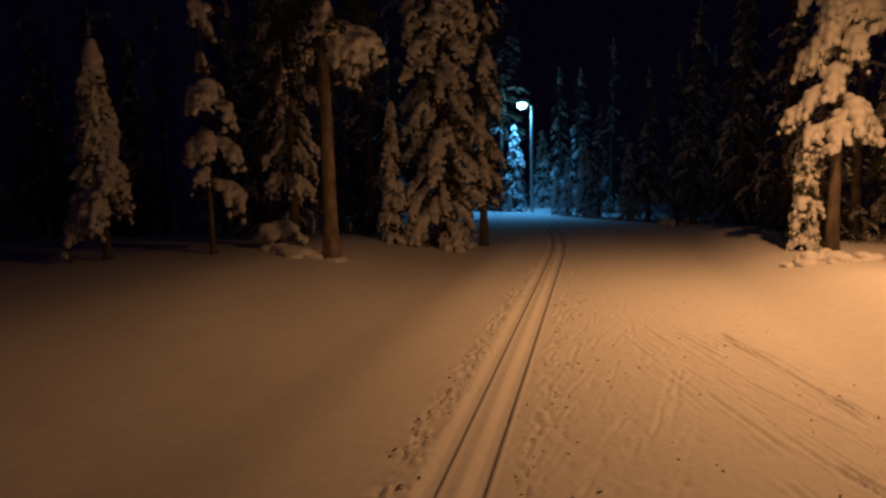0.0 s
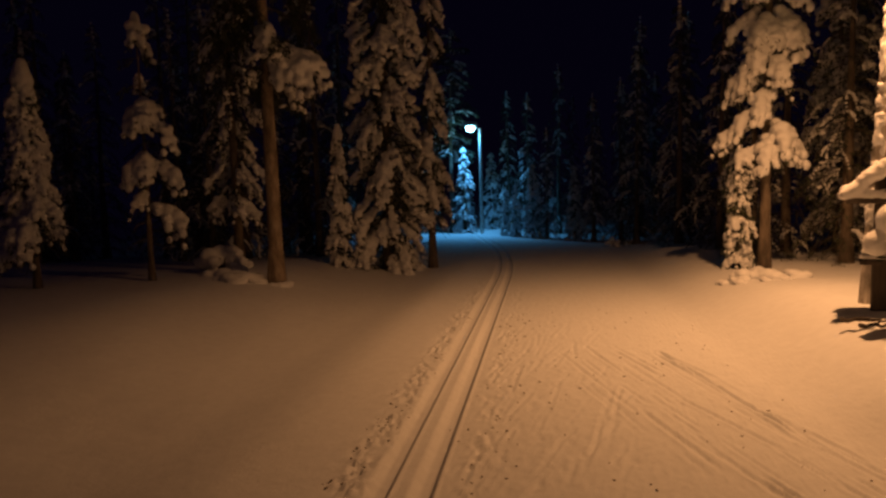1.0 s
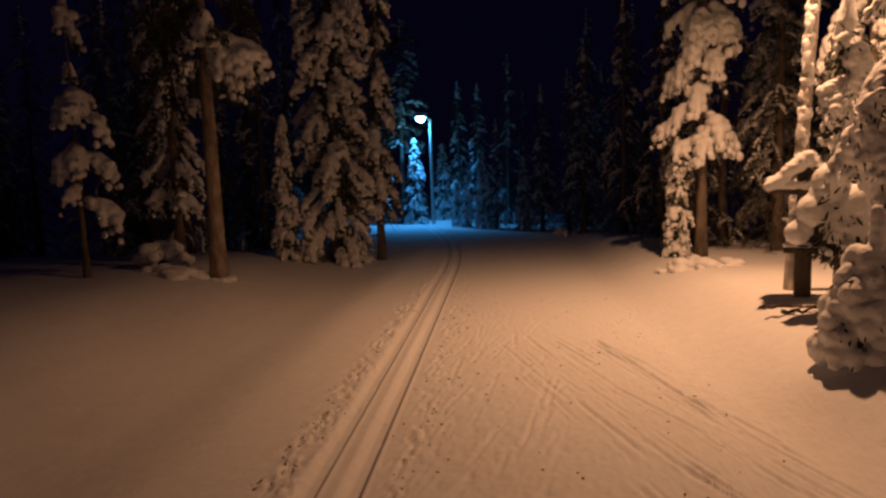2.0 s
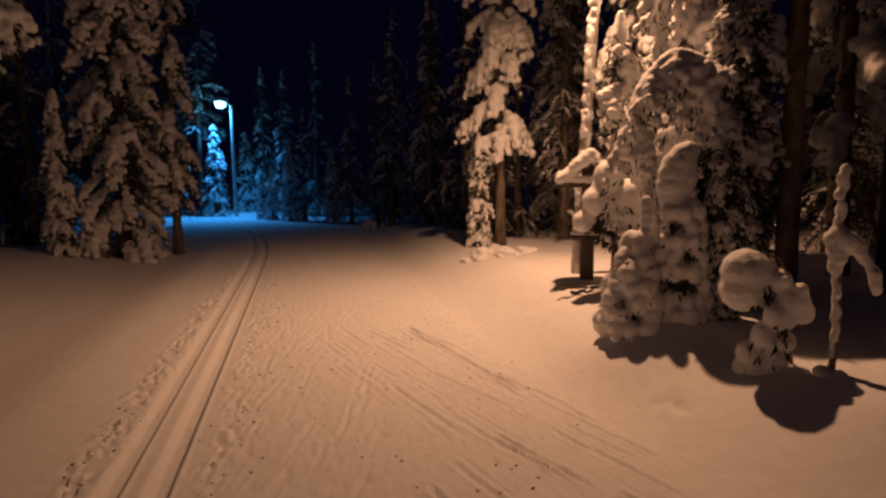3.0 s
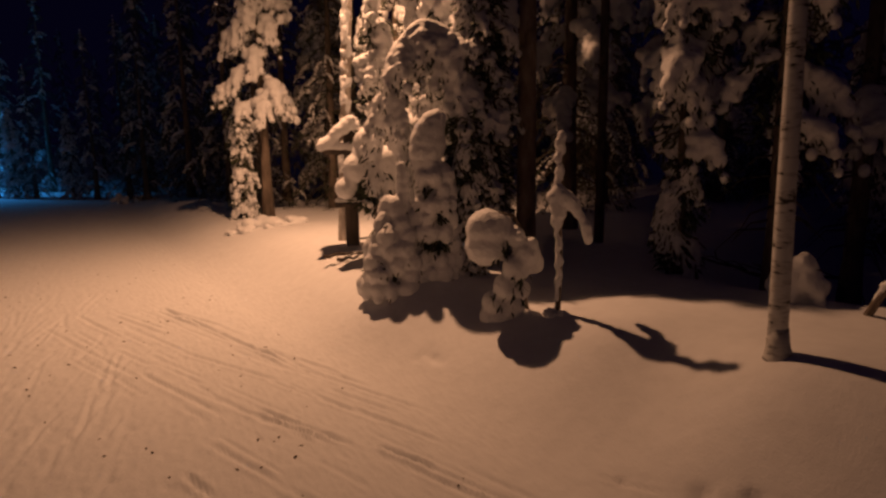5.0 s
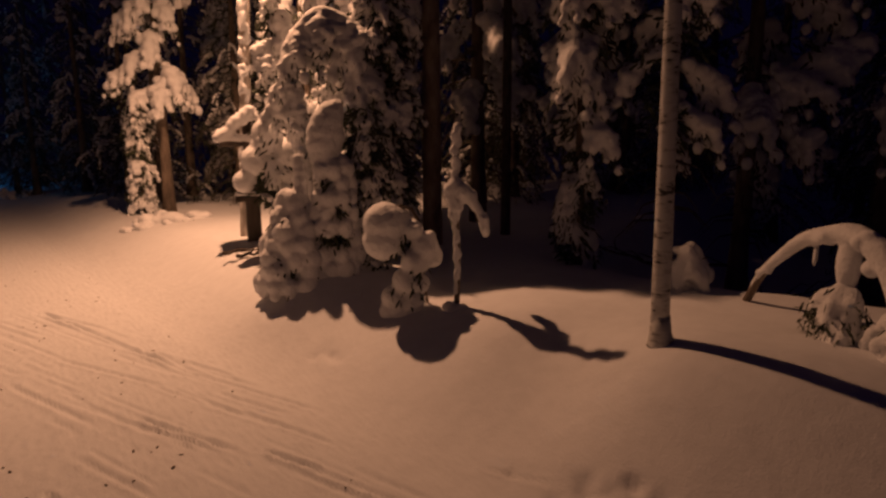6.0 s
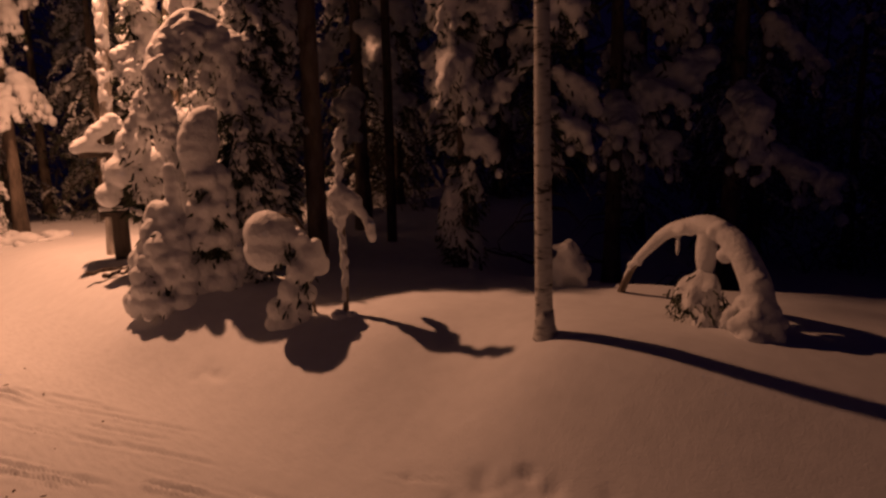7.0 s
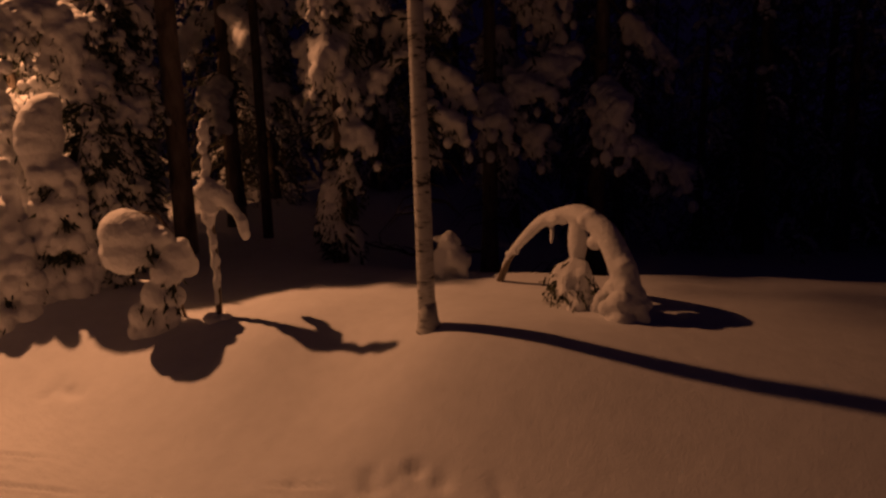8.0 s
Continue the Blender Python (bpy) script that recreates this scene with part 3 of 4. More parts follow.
# ---- lamp poles ----
def lamp_pole(x, y, h, arm, glow, wood, label, bowl=1.0, lean=(0, 0), thick=0.085, crust=0):
    """arm: reach of the bracket in x and y; lean: how far the top leans."""
    t = thing("street_lamp", x, y, ground_z(x, y) - 0.05, label, "lamp")
    pole, bracket, head, glass, frost = Soup(), Soup(), Soup(), Soup(), Soup()
    lx, ly = lean
    pole.tube([(lx * z / h, ly * z / h, z) for z in np.linspace(0, h, 14)], np.linspace(thick, thick * 0.72, 14), 14)
    rnd = np.random.RandomState(51)
    for k in range(crust):
        z, a = rnd.uniform(0.5, h - 0.2), rnd.normal(3.6, 0.8)
        r = rnd.uniform(0.02, 0.038)
        frost.ball(np.array((lx * z / h + thick * 0.75 * math.cos(a), ly * z / h + thick * 0.75 * math.sin(a), z)), r, 1.8)
    ax, ay = arm
    bracket.tube([(lx + ax * q, ly + ay * q, h + z) for q, z in ((0, -0.35), (0.15, -0.02), (0.5, 0.10), (0.8, 0.13))], [0.025] * 4, 8)
    L = math.hypot(ax, ay)
    d, s = np.array((ax / L, ay / L, 0)), np.array((-ay / L, ax / L, 0))
    c = np.array((lx + ax, ly + ay, h + 0.12))
    v, f = ICO2
    m = v[:, :1] * d * 0.33 + v[:, 1:2] * s * 0.14 + np.where(v[:, 2:3] > 0, v[:, 2:3] * 0.12, v[:, 2:3] * 0.02) * np.array((0, 0, 1))
    head.add(m + c, f)
    m = v[:, :1] * d * 0.17 * bowl + v[:, 1:2] * s * 0.14 * bowl + v[:, 2:3] * 0.13 * bowl * np.array((0, 0, 1)) - np.array((0, 0, 0.10))
    glass.add(m + c, f)
    part("pole", pole, wood, t)
    if crust:
        part("frost_crust", frost, SNOW, t, voxel=0.016)
    part("bracket", bracket, STEEL, t)
    hd = part("lamp_head", head, HOUSING, t)
    g = part("diffuser", glass, glow, hd, "glowing glass bowl")
    g.visible_shadow = False
    cap = Soup()
    for k in np.linspace(-0.8, 0.8, 7):
        cap.ball(c + d * 0.3 * k + np.array((0, 0, 0.12)), 0.11 * (1.1 - 0.5 * k * k), 0.7)
    part("snow_cap", cap, SNOW, hd, voxel=0.03)
    return t


lamp_pole(6.78, 6.48, 5.05, (-0.46, 0.11), GLOW_WARM, POLE_WOOD, "frost-covered wooden lamp pole with a warm lamp beside the trail", 1.0, (0.18, -0.19), 0.068, 260)
lamp_pole(6.72, 27.2, 4.50, (-0.42, 0.0), GLOW_BLUE, POLE_WOOD, "distant wooden lamp pole with a glowing bluish lamp", 1.15)


# ---- notice stand at the pole ----
def box(soup, c, size, turn=0.0, tilt=0.0):
    bm = bmesh.new()
    bmesh.ops.create_cube(bm, size=1.0)
    bmesh.ops.scale(bm, vec=size, verts=bm.verts)
    bmesh.ops.bevel(bm, geom=bm.edges[:], offset=min(size) * 0.12, segments=1, affect="EDGES")
    m = Matrix.Translation(c) @ Matrix.Rotation(turn, 4, "Z") @ Matrix.Rotation(tilt, 4, "Y")
    bm.transform(m)
    bm.verts.index_update()
    base = soup.n
    soup.v.append(np.array([v.co[:] for v in bm.verts]))
    soup.f.extend([[v.index + base for v in f.verts] for f in bm.faces])
    soup.n += len(bm.verts)
    bm.free()


def notice_stand(x, y):
    t = thing("notice_stand", x, y, ground_z(x, y) - 0.05, "weathered wooden notice stand with a small snow-covered gable", "sign")
    turn = math.radians(-40)
    d, s = np.array((math.cos(turn), math.sin(turn), 0)), np.array((-math.sin(turn), math.cos(turn), 0))

    def piece(name, c, size, tilt=0.0, label=""):
        so = Soup()
        box(so, tuple(d * c[0] + s * c[1] + np.array((0, 0, c[2]))), size, turn, tilt)
        return part(name, so, DARK_WOOD, t, label, smooth=False)
    piece("post", (0.16, 0.02, 0.26), (0.15, 0.12, 0.56))
    piece("post", (0.14, 0.10, 0.80), (0.09, 0.09, 1.3))
    piece("post", (0.66, 0.10, 0.70), (0.09, 0.09, 1.5))
    piece("board", (0.42, 0.12, 0.82), (0.60, 0.03, 0.56), 0.0, "dark notice board hidden by snow")
    piece("rail", (0.30, 0, 0.52), (0.62, 0.14, 0.045))
    piece("roof_board", (0.03, 0.05, 1.26), (0.40, 0.28, 0.03), math.radians(-40))
    piece("roof_board", (0.33, 0.05, 1.26), (0.40, 0.28, 0.03), math.radians(40))
    piece("tie_beam", (0.18, -0.08, 1.10), (0.62, 0.07, 0.06))
    snow = Soup()

    def ball(a, b, z, r, flat=0.8):
        snow.ball(d * a + s * b + np.array((0, 0, z)), r, flat, ICO2)
    lump = np.random.RandomState(58)
    for k in np.linspace(-0.11, 0.18, 8):
        for b in (-0.10, 0.02, 0.14):
            ball(k, b, 1.16 + 0.84 * (k + 0.11) + lump.uniform(0.0, 0.04), lump.uniform(0.06, 0.085))
            ball(0.36 - k, b, 1.16 + 0.84 * (k + 0.11) + lump.uniform(0.0, 0.04), lump.uniform(0.06, 0.085))
    for k in np.linspace(-0.14, 0.48, 13):
        ball(k, -0.10, 1.155, lump.uniform(0.045, 0.065), 0.85)
    for k in np.linspace(0.02, 0.58, 12):
        ball(k, -0.03, 0.575, 0.045, 0.7)
    part("snow_load", snow, SNOW, t, voxel=0.018)


notice_stand(6.43, 6.15)


# ---- snow-laden thicket beside the stand ----
def bent_spruce(x, y, pts, radii, label, seed, boughs=30, L=0.35, load=1.0, name="spruce_sapling", cat="tree", voxel=0.022, cover=1.0, droop=1.3, f0=0.04, f1=0.97, needle=2, hang=()):
    """A young tree bowed by snow: stem along pts (metres from its foot), snow crust, short boughs."""
    rnd = np.random.RandomState(seed)
    t = thing(name, x, y, ground_z(x, y) - 0.04, label, cat)
    stem, wood, green, snow = Soup(), Soup(), Soup(), Soup()
    pts = np.asarray(pts, float)
    n = len(pts)
    q = np.linspace(0, n - 1, n * 9)
    line = np.stack([np.interp(q, range(n), pts[:, k]) for k in range(3)], -1)
    for _ in range(8):
        line[1:-1] = (line[:-2] + line[1:-1] * 2 + line[2:]) / 4
    stem.tube(line, np.linspace(0.028, 0.008, len(line)), 7)
    rq = np.interp(q, range(n), radii)
    for p, r in zip(line, rq):
        if r > 0.02:
            snow.ball(p + np.array((0, 0, r * 0.25)), r * cover, 1.0, ICO2)
            if rnd.uniform() < 0.6:
                snow.ball(p + rnd.normal(0, 0.42 * r, 3), r * rnd.uniform(0.45, 0.75), 0.9, ICO2)
    for k in range(boughs):
        f = rnd.uniform(f0, f1)
        i = f * (len(line) - 1)
        p = np.array([np.interp(i, range(len(line)), line[:, c]) for c in range(3)])
        drape(wood, green, snow, p, rnd.uniform(0, 6.28), L * rnd.uniform(0.6, 1.2) * (1.15 - 0.5 * f), droop, 0.065 * load * rnd.uniform(0.7, 1.2), rnd, 3, 0.15, needle)
    for f, drop, r in hang:
        i = f * (len(line) - 1)
        p = np.array([np.interp(i, range(len(line)), line[:, c]) for c in range(3)])
        for w in np.linspace(0, 1, 12):
            snow.ball(p + np.array((0.02 * math.sin(5 * w), 0, -drop * w)), r * (0.75 + 0.5 * math.sin(2.6 * w)), 1.1, ICO2)
    part("stem", stem, SPRUCE_BARK, t)
    if boughs:
        part("branchwork", wood, TWIG, t)
        part("foliage", green, NEEDLES, t, smooth=False)
    part("snow_load", snow, SNOW, t, voxel=voxel)
    return t


# the tall leaning spruce with an arched top
bent_spruce(6.20, 4.62, [(0, 0, 0), (-0.10, 0.11, 0.75), (-0.20, 0.20, 1.35), (-0.18, 0.18, 1.85), (0.0, 0.0, 2.15), (0.18, -0.18, 2.04), (0.29, -0.29, 1.5)],
            [0.05, 0.06, 0.085, 0.09, 0.085, 0.085, 0.07], "tall bowed spruce with an arched top wrapped in snow", 61, boughs=46, L=0.17, load=1.3, cover=0.95, f0=0.32, droop=1.6, voxel=0.014)
laden_spruce(7.22, 5.15, 8.3, [(0.4, 0.50), (3.5, 0.62), (8.0, 0.25)], "dense snow-plastered spruce behind the thicket", 62, per_metre=24, r=0.095, slope=1.0, fingers=6, girth=0.10, core=160, voxel=0.021)
laden_spruce(6.63, 5.70, 2.75, [(0.9, 0.20), (1.8, 0.20), (2.6, 0.08)], "tall young spruce with sloping snow cushions beside the lamp pole", 67, per_metre=13, r=0.095, slope=0.95, fingers=3, girth=0.04, core=30, needle=3, voxel=0.016)
laden_spruce(8.93, 7.65, 8.0, [(0.6, 0.45), (3.5, 0.50), (7.6, 0.2)], "snow-draped spruce rising behind the lamp pole", 69, per_metre=11, r=0.105, slope=1.0, fingers=5, girth=0.09, core=80, voxel=0.021)
# added tree, hidden by the plastered spruce: blocks the lamp's light towards the forest
laden_spruce(8.15, 5.65, 8.3, [(0.5, 0.42), (3.5, 0.50), (8.0, 0.25)], "added dense spruce hidden behind the thicket, shading the forest from the lamp", 70, per_metre=16, r=0.10, slope=1.0, fingers=5, girth=0.10, core=160, voxel=0.024)
laden_spruce(6.70, 4.38, 2.75, [(0.15, 0.30), (1.4, 0.34), (2.2, 0.28), (2.7, 0.12)], "dense young spruce dotted with small clumps of snow", 66, per_metre=42, r=0.062, slope=1.25, fingers=7, girth=0.05, core=220, bald=0.18, spire=0.8, voxel=0.014)
laden_spruce(6.10, 4.08, 1.35, [(0.05, 0.18), (0.7, 0.18), (1.3, 0.08)], "shaded young spruce with thin snowy shoots", 68, per_metre=40, r=0.055, slope=1.3, fingers=6, girth=0.03, core=90, bald=0.2, spire=0.6, voxel=0.013)
# snow-heaped young spruces in front of it
laden_spruce(6.34, 5.42, 1.2, [(0.55, 0.18), (0.75, 0.20), (1.0, 0.12)], "stubby young spruce heaped with round snow pillows", 63, per_metre=20, r=0.085, slope=0.7, fingers=4, girth=0.03, core=40, spire=0, voxel=0.016,
             caps=((-0.06, 1.17, 0.15), (-0.10, 1.05, 0.13), (0.16, 0.98, 0.17), (0.24, 0.90, 0.14), (-0.16, 0.92, 0.16), (-0.04, 0.86, 0.15), (-0.30, 0.72, 0.11), (-0.24, 0.78, 0.10), (0.12, 0.78, 0.14)))
laden_spruce(5.80, 4.14, 1.22, [(0.05, 0.17), (0.5, 0.15), (0.86, 0.11)], "slender young spruce with a tall rounded snow cap", 64, tiers=(0.11, 0.07, 0.16), girth=0.025, core=10, spire=0, voxel=0.013,
             caps=((-0.05, 0.86, 0.10), (-0.06, 0.94, 0.125), (-0.065, 1.02, 0.138), (-0.055, 1.10, 0.138), (-0.035, 1.17, 0.128), (-0.005, 1.24, 0.105), (0.03, 1.28, 0.075)))
laden_spruce(5.57, 4.37, 0.80, [(0.02, 0.27), (0.25, 0.215), (0.45, 0.14), (0.62, 0.06)], "small cone-shaped spruce buried in snow at the trail edge", 65, tiers=(0.10, 0.084, 0.13), girth=0.025, core=10, spire=0, voxel=0.013,
             caps=((0.06, 0.60, 0.085), (0.065, 0.67, 0.072), (0.07, 0.74, 0.064), (0.07, 0.81, 0.06), (0.07, 0.88, 0.056), (0.065, 0.94, 0.05), (0.06, 0.98, 0.042)))

# the bowed sapling with a ball of snow and its upright neighbour
def snow_ball_sapling(x, y):
    rnd = np.random.RandomState(81)
    t = thing("spruce_sapling", x, y, ground_z(x, y) - 0.03, "little bowed spruce carrying a round ball of snow", "tree")
    right = np.array((0.5, -0.866, 0))
    stem, green, snow = Soup(), Soup(), Soup()

    def at(r, z, d=0.0):
        return right * r + np.array((0.866, 0.5, 0)) * d + np.array((0, 0, z))
    path = [at(0, 0), at(0.03, 0.22), at(0.10, 0.44), at(0.13, 0.62), at(0.06, 0.74), at(-0.06, 0.76), at(-0.12, 0.62)]
    stem.tube(path, np.linspace(0.02, 0.007, 7), 6)
    stem.tube([at(0.17, 0.0, 0.05), at(0.13, 0.25, 0.03), at(0.06, 0.45)], [0.012, 0.01, 0.008], 5)
    for r, z, d, big in ((-0.12, 0.64, -0.02, 0.155), (-0.13, 0.53, -0.02, 0.15), (-0.02, 0.68, 0.02, 0.075), (0.07, 0.60, 0.0, 0.075), (0.15, 0.48, 0.0, 0.10), (0.19, 0.41, 0.03, 0.085), (0.08, 0.38, -0.03, 0.095),
                         (0.02, 0.25, -0.02, 0.10), (0.11, 0.22, 0.0, 0.075), (-0.07, 0.12, 0.0, 0.095), (0.06, 0.08, -0.02, 0.08), (-0.02, 0.03, 0.0, 0.10), (-0.10, 0.02, 0.0, 0.08)):
        snow.ball(at(r, z, d), big, 1.0, ICO2)
        for _ in range(2 if big < 0.12 else 0):
            snow.ball(at(r, z, d) + rnd.normal(0, 0.4, 3) * big, big * 0.55, 1.0)
    for r, z in ((-0.05, 0.50), (-0.02, 0.55), (0.04, 0.30), (0.10, 0.30), (0.0, 0.17), (0.08, 0.15), (0.0, 0.48), (0.14, 0.33)):
        tuft(green, at(r, z, -0.06), at(0, -1, -0.6), 0.11, 9, rnd)
    part("stem", stem, SPRUCE_BARK, t)
    part("foliage", green, NEEDLES, t, smooth=False)
    part("snow_load", snow, SNOW, t, voxel=0.016)


snow_ball_sapling(5.53, 3.25)


def crusted_sapling(x, y):
    rnd = np.random.RandomState(82)
    t = thing("sapling", x, y, ground_z(x, y) - 0.03, "thin upright sapling crusted with snow", "tree")
    right = np.array((0.5, -0.866, 0))
    stem, snow = Soup(), Soup()
    line = np.array([right * (0.012 * math.sin(q * 5)) + np.array((0, 0, 1.2 * q)) for q in np.linspace(0, 1, 14)])
    stem.tube(line, np.linspace(0.020, 0.008, 14), 7)
    side = [line[9], line[9] + right * 0.09 + np.array((0, 0, -0.07)), line[9] + right * 0.18 + np.array((0, 0, -0.20)), line[9] + right * 0.20 + np.array((0, 0, -0.32))]
    branch = Soup()
    branch.tube(side, [0.009, 0.007, 0.005, 0.004], 5)
    for q in np.linspace(0.02, 0.76, 40):
        p = np.array([np.interp(q, np.linspace(0, 1, 14), line[:, c]) for c in range(3)])
        if rnd.uniform() < 0.95:
            snow.ball(p - right * 0.008 + rnd.normal(0, 0.006, 3), rnd.uniform(0.022, 0.031), 1.3)
    for z, r in ((1.02, 0.028), (1.08, 0.036), (1.13, 0.04), (1.18, 0.042), (1.22, 0.036), (0.98, 0.04), (0.95, 0.03), (0.80, 0.05), (0.76, 0.07), (0.72, 0.06), (0.66, 0.05)):
        snow.ball(np.array((0, 0, z)) + rnd.normal(0, 0.006, 3), r, 1.2)
    for w in np.linspace(0, 3, 22):
        k = min(2, int(w))
        r = np.interp(w, (0, 0.6, 1.2, 1.8, 2.3, 3), (0.055, 0.058, 0.036, 0.028, 0.040, 0.026))
        snow.ball(side[k] + (side[k + 1] - side[k]) * (w - k) + np.array((0, 0, 0.01)) + rnd.normal(0, 0.004, 3), r * rnd.uniform(0.9, 1.1), 1.1, ICO2)
    snow.ball(side[2], 0.036, 0.9)
    snow.ball(line[9] - right * 0.035 + np.array((0, 0, -0.01)), 0.05, 1.0, ICO2)
    snow.ball(line[8] + np.array((0, 0, 0.0)), 0.042, 1.4, ICO2)
    for k in range(10):
        a = rnd.uniform(0, 6.28)
        snow.ball((0.06 * math.cos(a), 0.06 * math.sin(a), 0.02), 0.05, 0.8)
    part("stem", stem, SPRUCE_BARK, t)
    part("branch", branch, TWIG, t)
    part("snow_load", snow, SNOW, t, voxel=0.011)


crusted_sapling(5.66, 2.90)


def birch(x, y):
    rnd = np.random.RandomState(91)
    t = thing("birch_tree", x, y, ground_z(x, y) - 0.05, "slim white-barked birch with dark bands standing in snow", "tree")
    trunk, wood, snow = Soup(), Soup(), Soup()
    h = 7.5
    line = trunk_line(h, (-0.007, 0.012), rnd, 22, 0.010)
    fr = np.linspace(0, 1, len(line))
    rr = 0.049 * (1 - 0.75 * fr)
    trunk.tube(line, rr, 18)
    trunk.tube([(0.012, -0.012, 0.0), (0.008, -0.008, 0.05), (0.003, -0.003, 0.10), (0, 0, 0.20)], [0.092, 0.072, 0.058, 0.0485], 18)
    for k in range(18):
        f = rnd.uniform(0.35, 0.98)
        p = np.array([np.interp(f, fr, line[:, c]) for c in range(3)])
        a, L = rnd.uniform(0, 6.28), rnd.uniform(0.4, 1.1)
        pts = [p + np.array((math.cos(a) * L * q, math.sin(a) * L * q, L * (0.9 * q - 0.8 * q * q))) for q in np.linspace(0, 1, 6)]
        wood.tube(pts, np.linspace(0.014, 0.003, 6), 5)
        for q in pts[2:]:
            snow.ball(q + np.array((0, 0, 0.03)), rnd.uniform(0.03, 0.07), 0.8)
    part("trunk", trunk, BIRCH, t)
    part("branchwork", wood, TWIG, t)
    part("snow_load", snow, SNOW, t, voxel=0.02)


birch(5.45, 1.49)

# arched sapling pressed down by snow
bent_spruce(6.75, 1.27, [(0, 0, 0), (-0.13, -0.11, 0.27), (-0.37, -0.34, 0.54), (-0.62, -0.58, 0.62), (-0.79, -0.74, 0.52), (-0.89, -0.84, 0.30), (-0.93, -0.88, 0.05)],
            [0.022, 0.032, 0.046, 0.062, 0.072, 0.085, 0.085], "sapling bent to the ground in an arch under snow", 92, boughs=10, L=0.16, load=0.9, droop=2.2, f0=0.80, f1=0.96, voxel=0.015, needle=3, hang=((0.50, 0.23, 0.052), (0.38, 0.15, 0.014)))
bent_spruce(6.02, 0.68, [(0, 0, 0), (0.02, 0.02, 0.12), (0.06, 0.04, 0.26), (0.08, 0.05, 0.34)], [0.05, 0.04, 0.03, 0.02], "stunted twiggy seedling crusted with snow beneath the arch", 93, boughs=22, L=0.14, load=0.6, needle=6, droop=0.8, f0=0.0)


# ---- forest behind ----
def bare_trunk(x, y, h, g, label, seed, bark):
    rnd = np.random.RandomState(seed)
    t = thing("pine_tree", x, y, ground_z(x, y) - 0.05, label, "tree", "forest trees")
    trunk, wood, green, snow = Soup(), Soup(), Soup(), Soup()
    line = trunk_line(h, (0.0, 0.0), rnd, 14, 0.01)
    fr = np.linspace(0, 1, len(line))
    trunk.tube(line, g * (1 - 0.6 * fr), 12)
    for k in range(30):
        f = rnd.uniform(0.5, 0.98)
        p = np.array([np.interp(f, fr, line[:, c]) for c in range(3)])
        bough(wood, green, snow, p, rnd.uniform(0, 6.28), rnd.uniform(0.6, 1.2), 0.1, 1.0, 1.3, rnd, 0.018, 4, 4)
    part("trunk", trunk, bark, t)
    part("branchwork", wood, TWIG, t)
    part("foliage", green, NEEDLES, t, smooth=False)
    part("snow_load", snow, SNOW, t, voxel=0.035)
    return t


bare_trunk(7.53, 4.40, 8.5, 0.105, "straight forest pine with a bare shaded trunk", 101, PINE_BARK)
bare_trunk(8.36, 3.98, 8.0, 0.055, "dark narrow pine trunk inside the forest", 102, TWIG)
FOREST = dict(group="forest trees", slope=0.9, fingers=6, voxel=0.022, core=70, needle=4, bald=0.30)
laden_spruce(9.3, 4.9, 8.0, [(1.5, 0.6), (4.0, 0.65), (7.5, 0.3)], "forest spruce with large hanging snow cushions", 111, per_metre=7, r=0.12, girth=0.10, bare_limbs=8, **FOREST)
laden_spruce(10.3, 3.8, 8.0, [(1.5, 0.6), (4.0, 0.7), (7.5, 0.3)], "dim forest spruce weighed down by thick snow", 112, per_metre=7, r=0.12, girth=0.10, bare_limbs=8, **FOREST)
laden_spruce(7.40, 2.73, 5.5, [(0.05, 0.14), (0.9, 0.15), (1.2, 0.30), (3.0, 0.36), (5.2, 0.15)], "slim snow-draped spruce among the forest trunks", 113, per_metre=13, r=0.095, girth=0.05, **{**FOREST, "bald": 0.05})
laden_spruce(7.60, 2.05, 7.0, [(1.2, 0.38), (3.0, 0.42), (6.6, 0.2)], "snow-laden spruce close behind the birch", 114, per_metre=9, r=0.095, girth=0.055, bare_limbs=16, **FOREST)
laden_spruce(9.3, 1.7, 8.0, [(1.5, 0.85), (4.0, 0.9), (7.5, 0.3)], "shadowed forest spruce with snow on its boughs", 115, per_metre=6, r=0.10, girth=0.10, bare_limbs=18, **FOREST)
laden_spruce(9.6, 0.5, 8.5, [(1.4, 1.0), (4.0, 1.0), (8.0, 0.3)], "deep forest spruce barely catching the light", 116, per_metre=5, r=0.10, girth=0.11, bare_limbs=14, **FOREST)

# blue-lit trees round the far lamp
FAR = []
for k, (h, rad, load) in enumerate(((3.7, 0.58, 0.85), (6.5, 0.9, 0.6), (8.5, 1.2, 0.6))):
    FAR.append((h, spruce((6.12, 8.6, 2.4)[k], (28.0, 30.2, 33.5)[k], h, rad, "snow-covered spruce in the light of the far lamp", 121 + k, bare=0.05, whorls=17, per=6, droop=1.0, load=load, power=0.8, voxel=0.0, twigs=3, needle=3, bald=(0.05, 0.6, 0.6)[k], group="far trees")))

spruce(5.69, 28.85, 9.0, 1.25, "dark spruce reaching its snowy boughs past the far lamp", 127, bare=0.40, whorls=10, per=6, droop=0.6, load=0.75, power=0.4, voxel=0.0, twigs=4, needle=8, bald=0.3, girth=0.12, group="far trees")
rnd = np.random.RandomState(7)


def stand(x, y, k, s, a):
    c = copy_thing(FAR[k][1], pose(x, y, ground_z(x, y) - 0.05, 0, 0, a))
    c.scale = (s, s, s)
    c["label"] = "snow-dusted spruce in the dark forest"
    return c


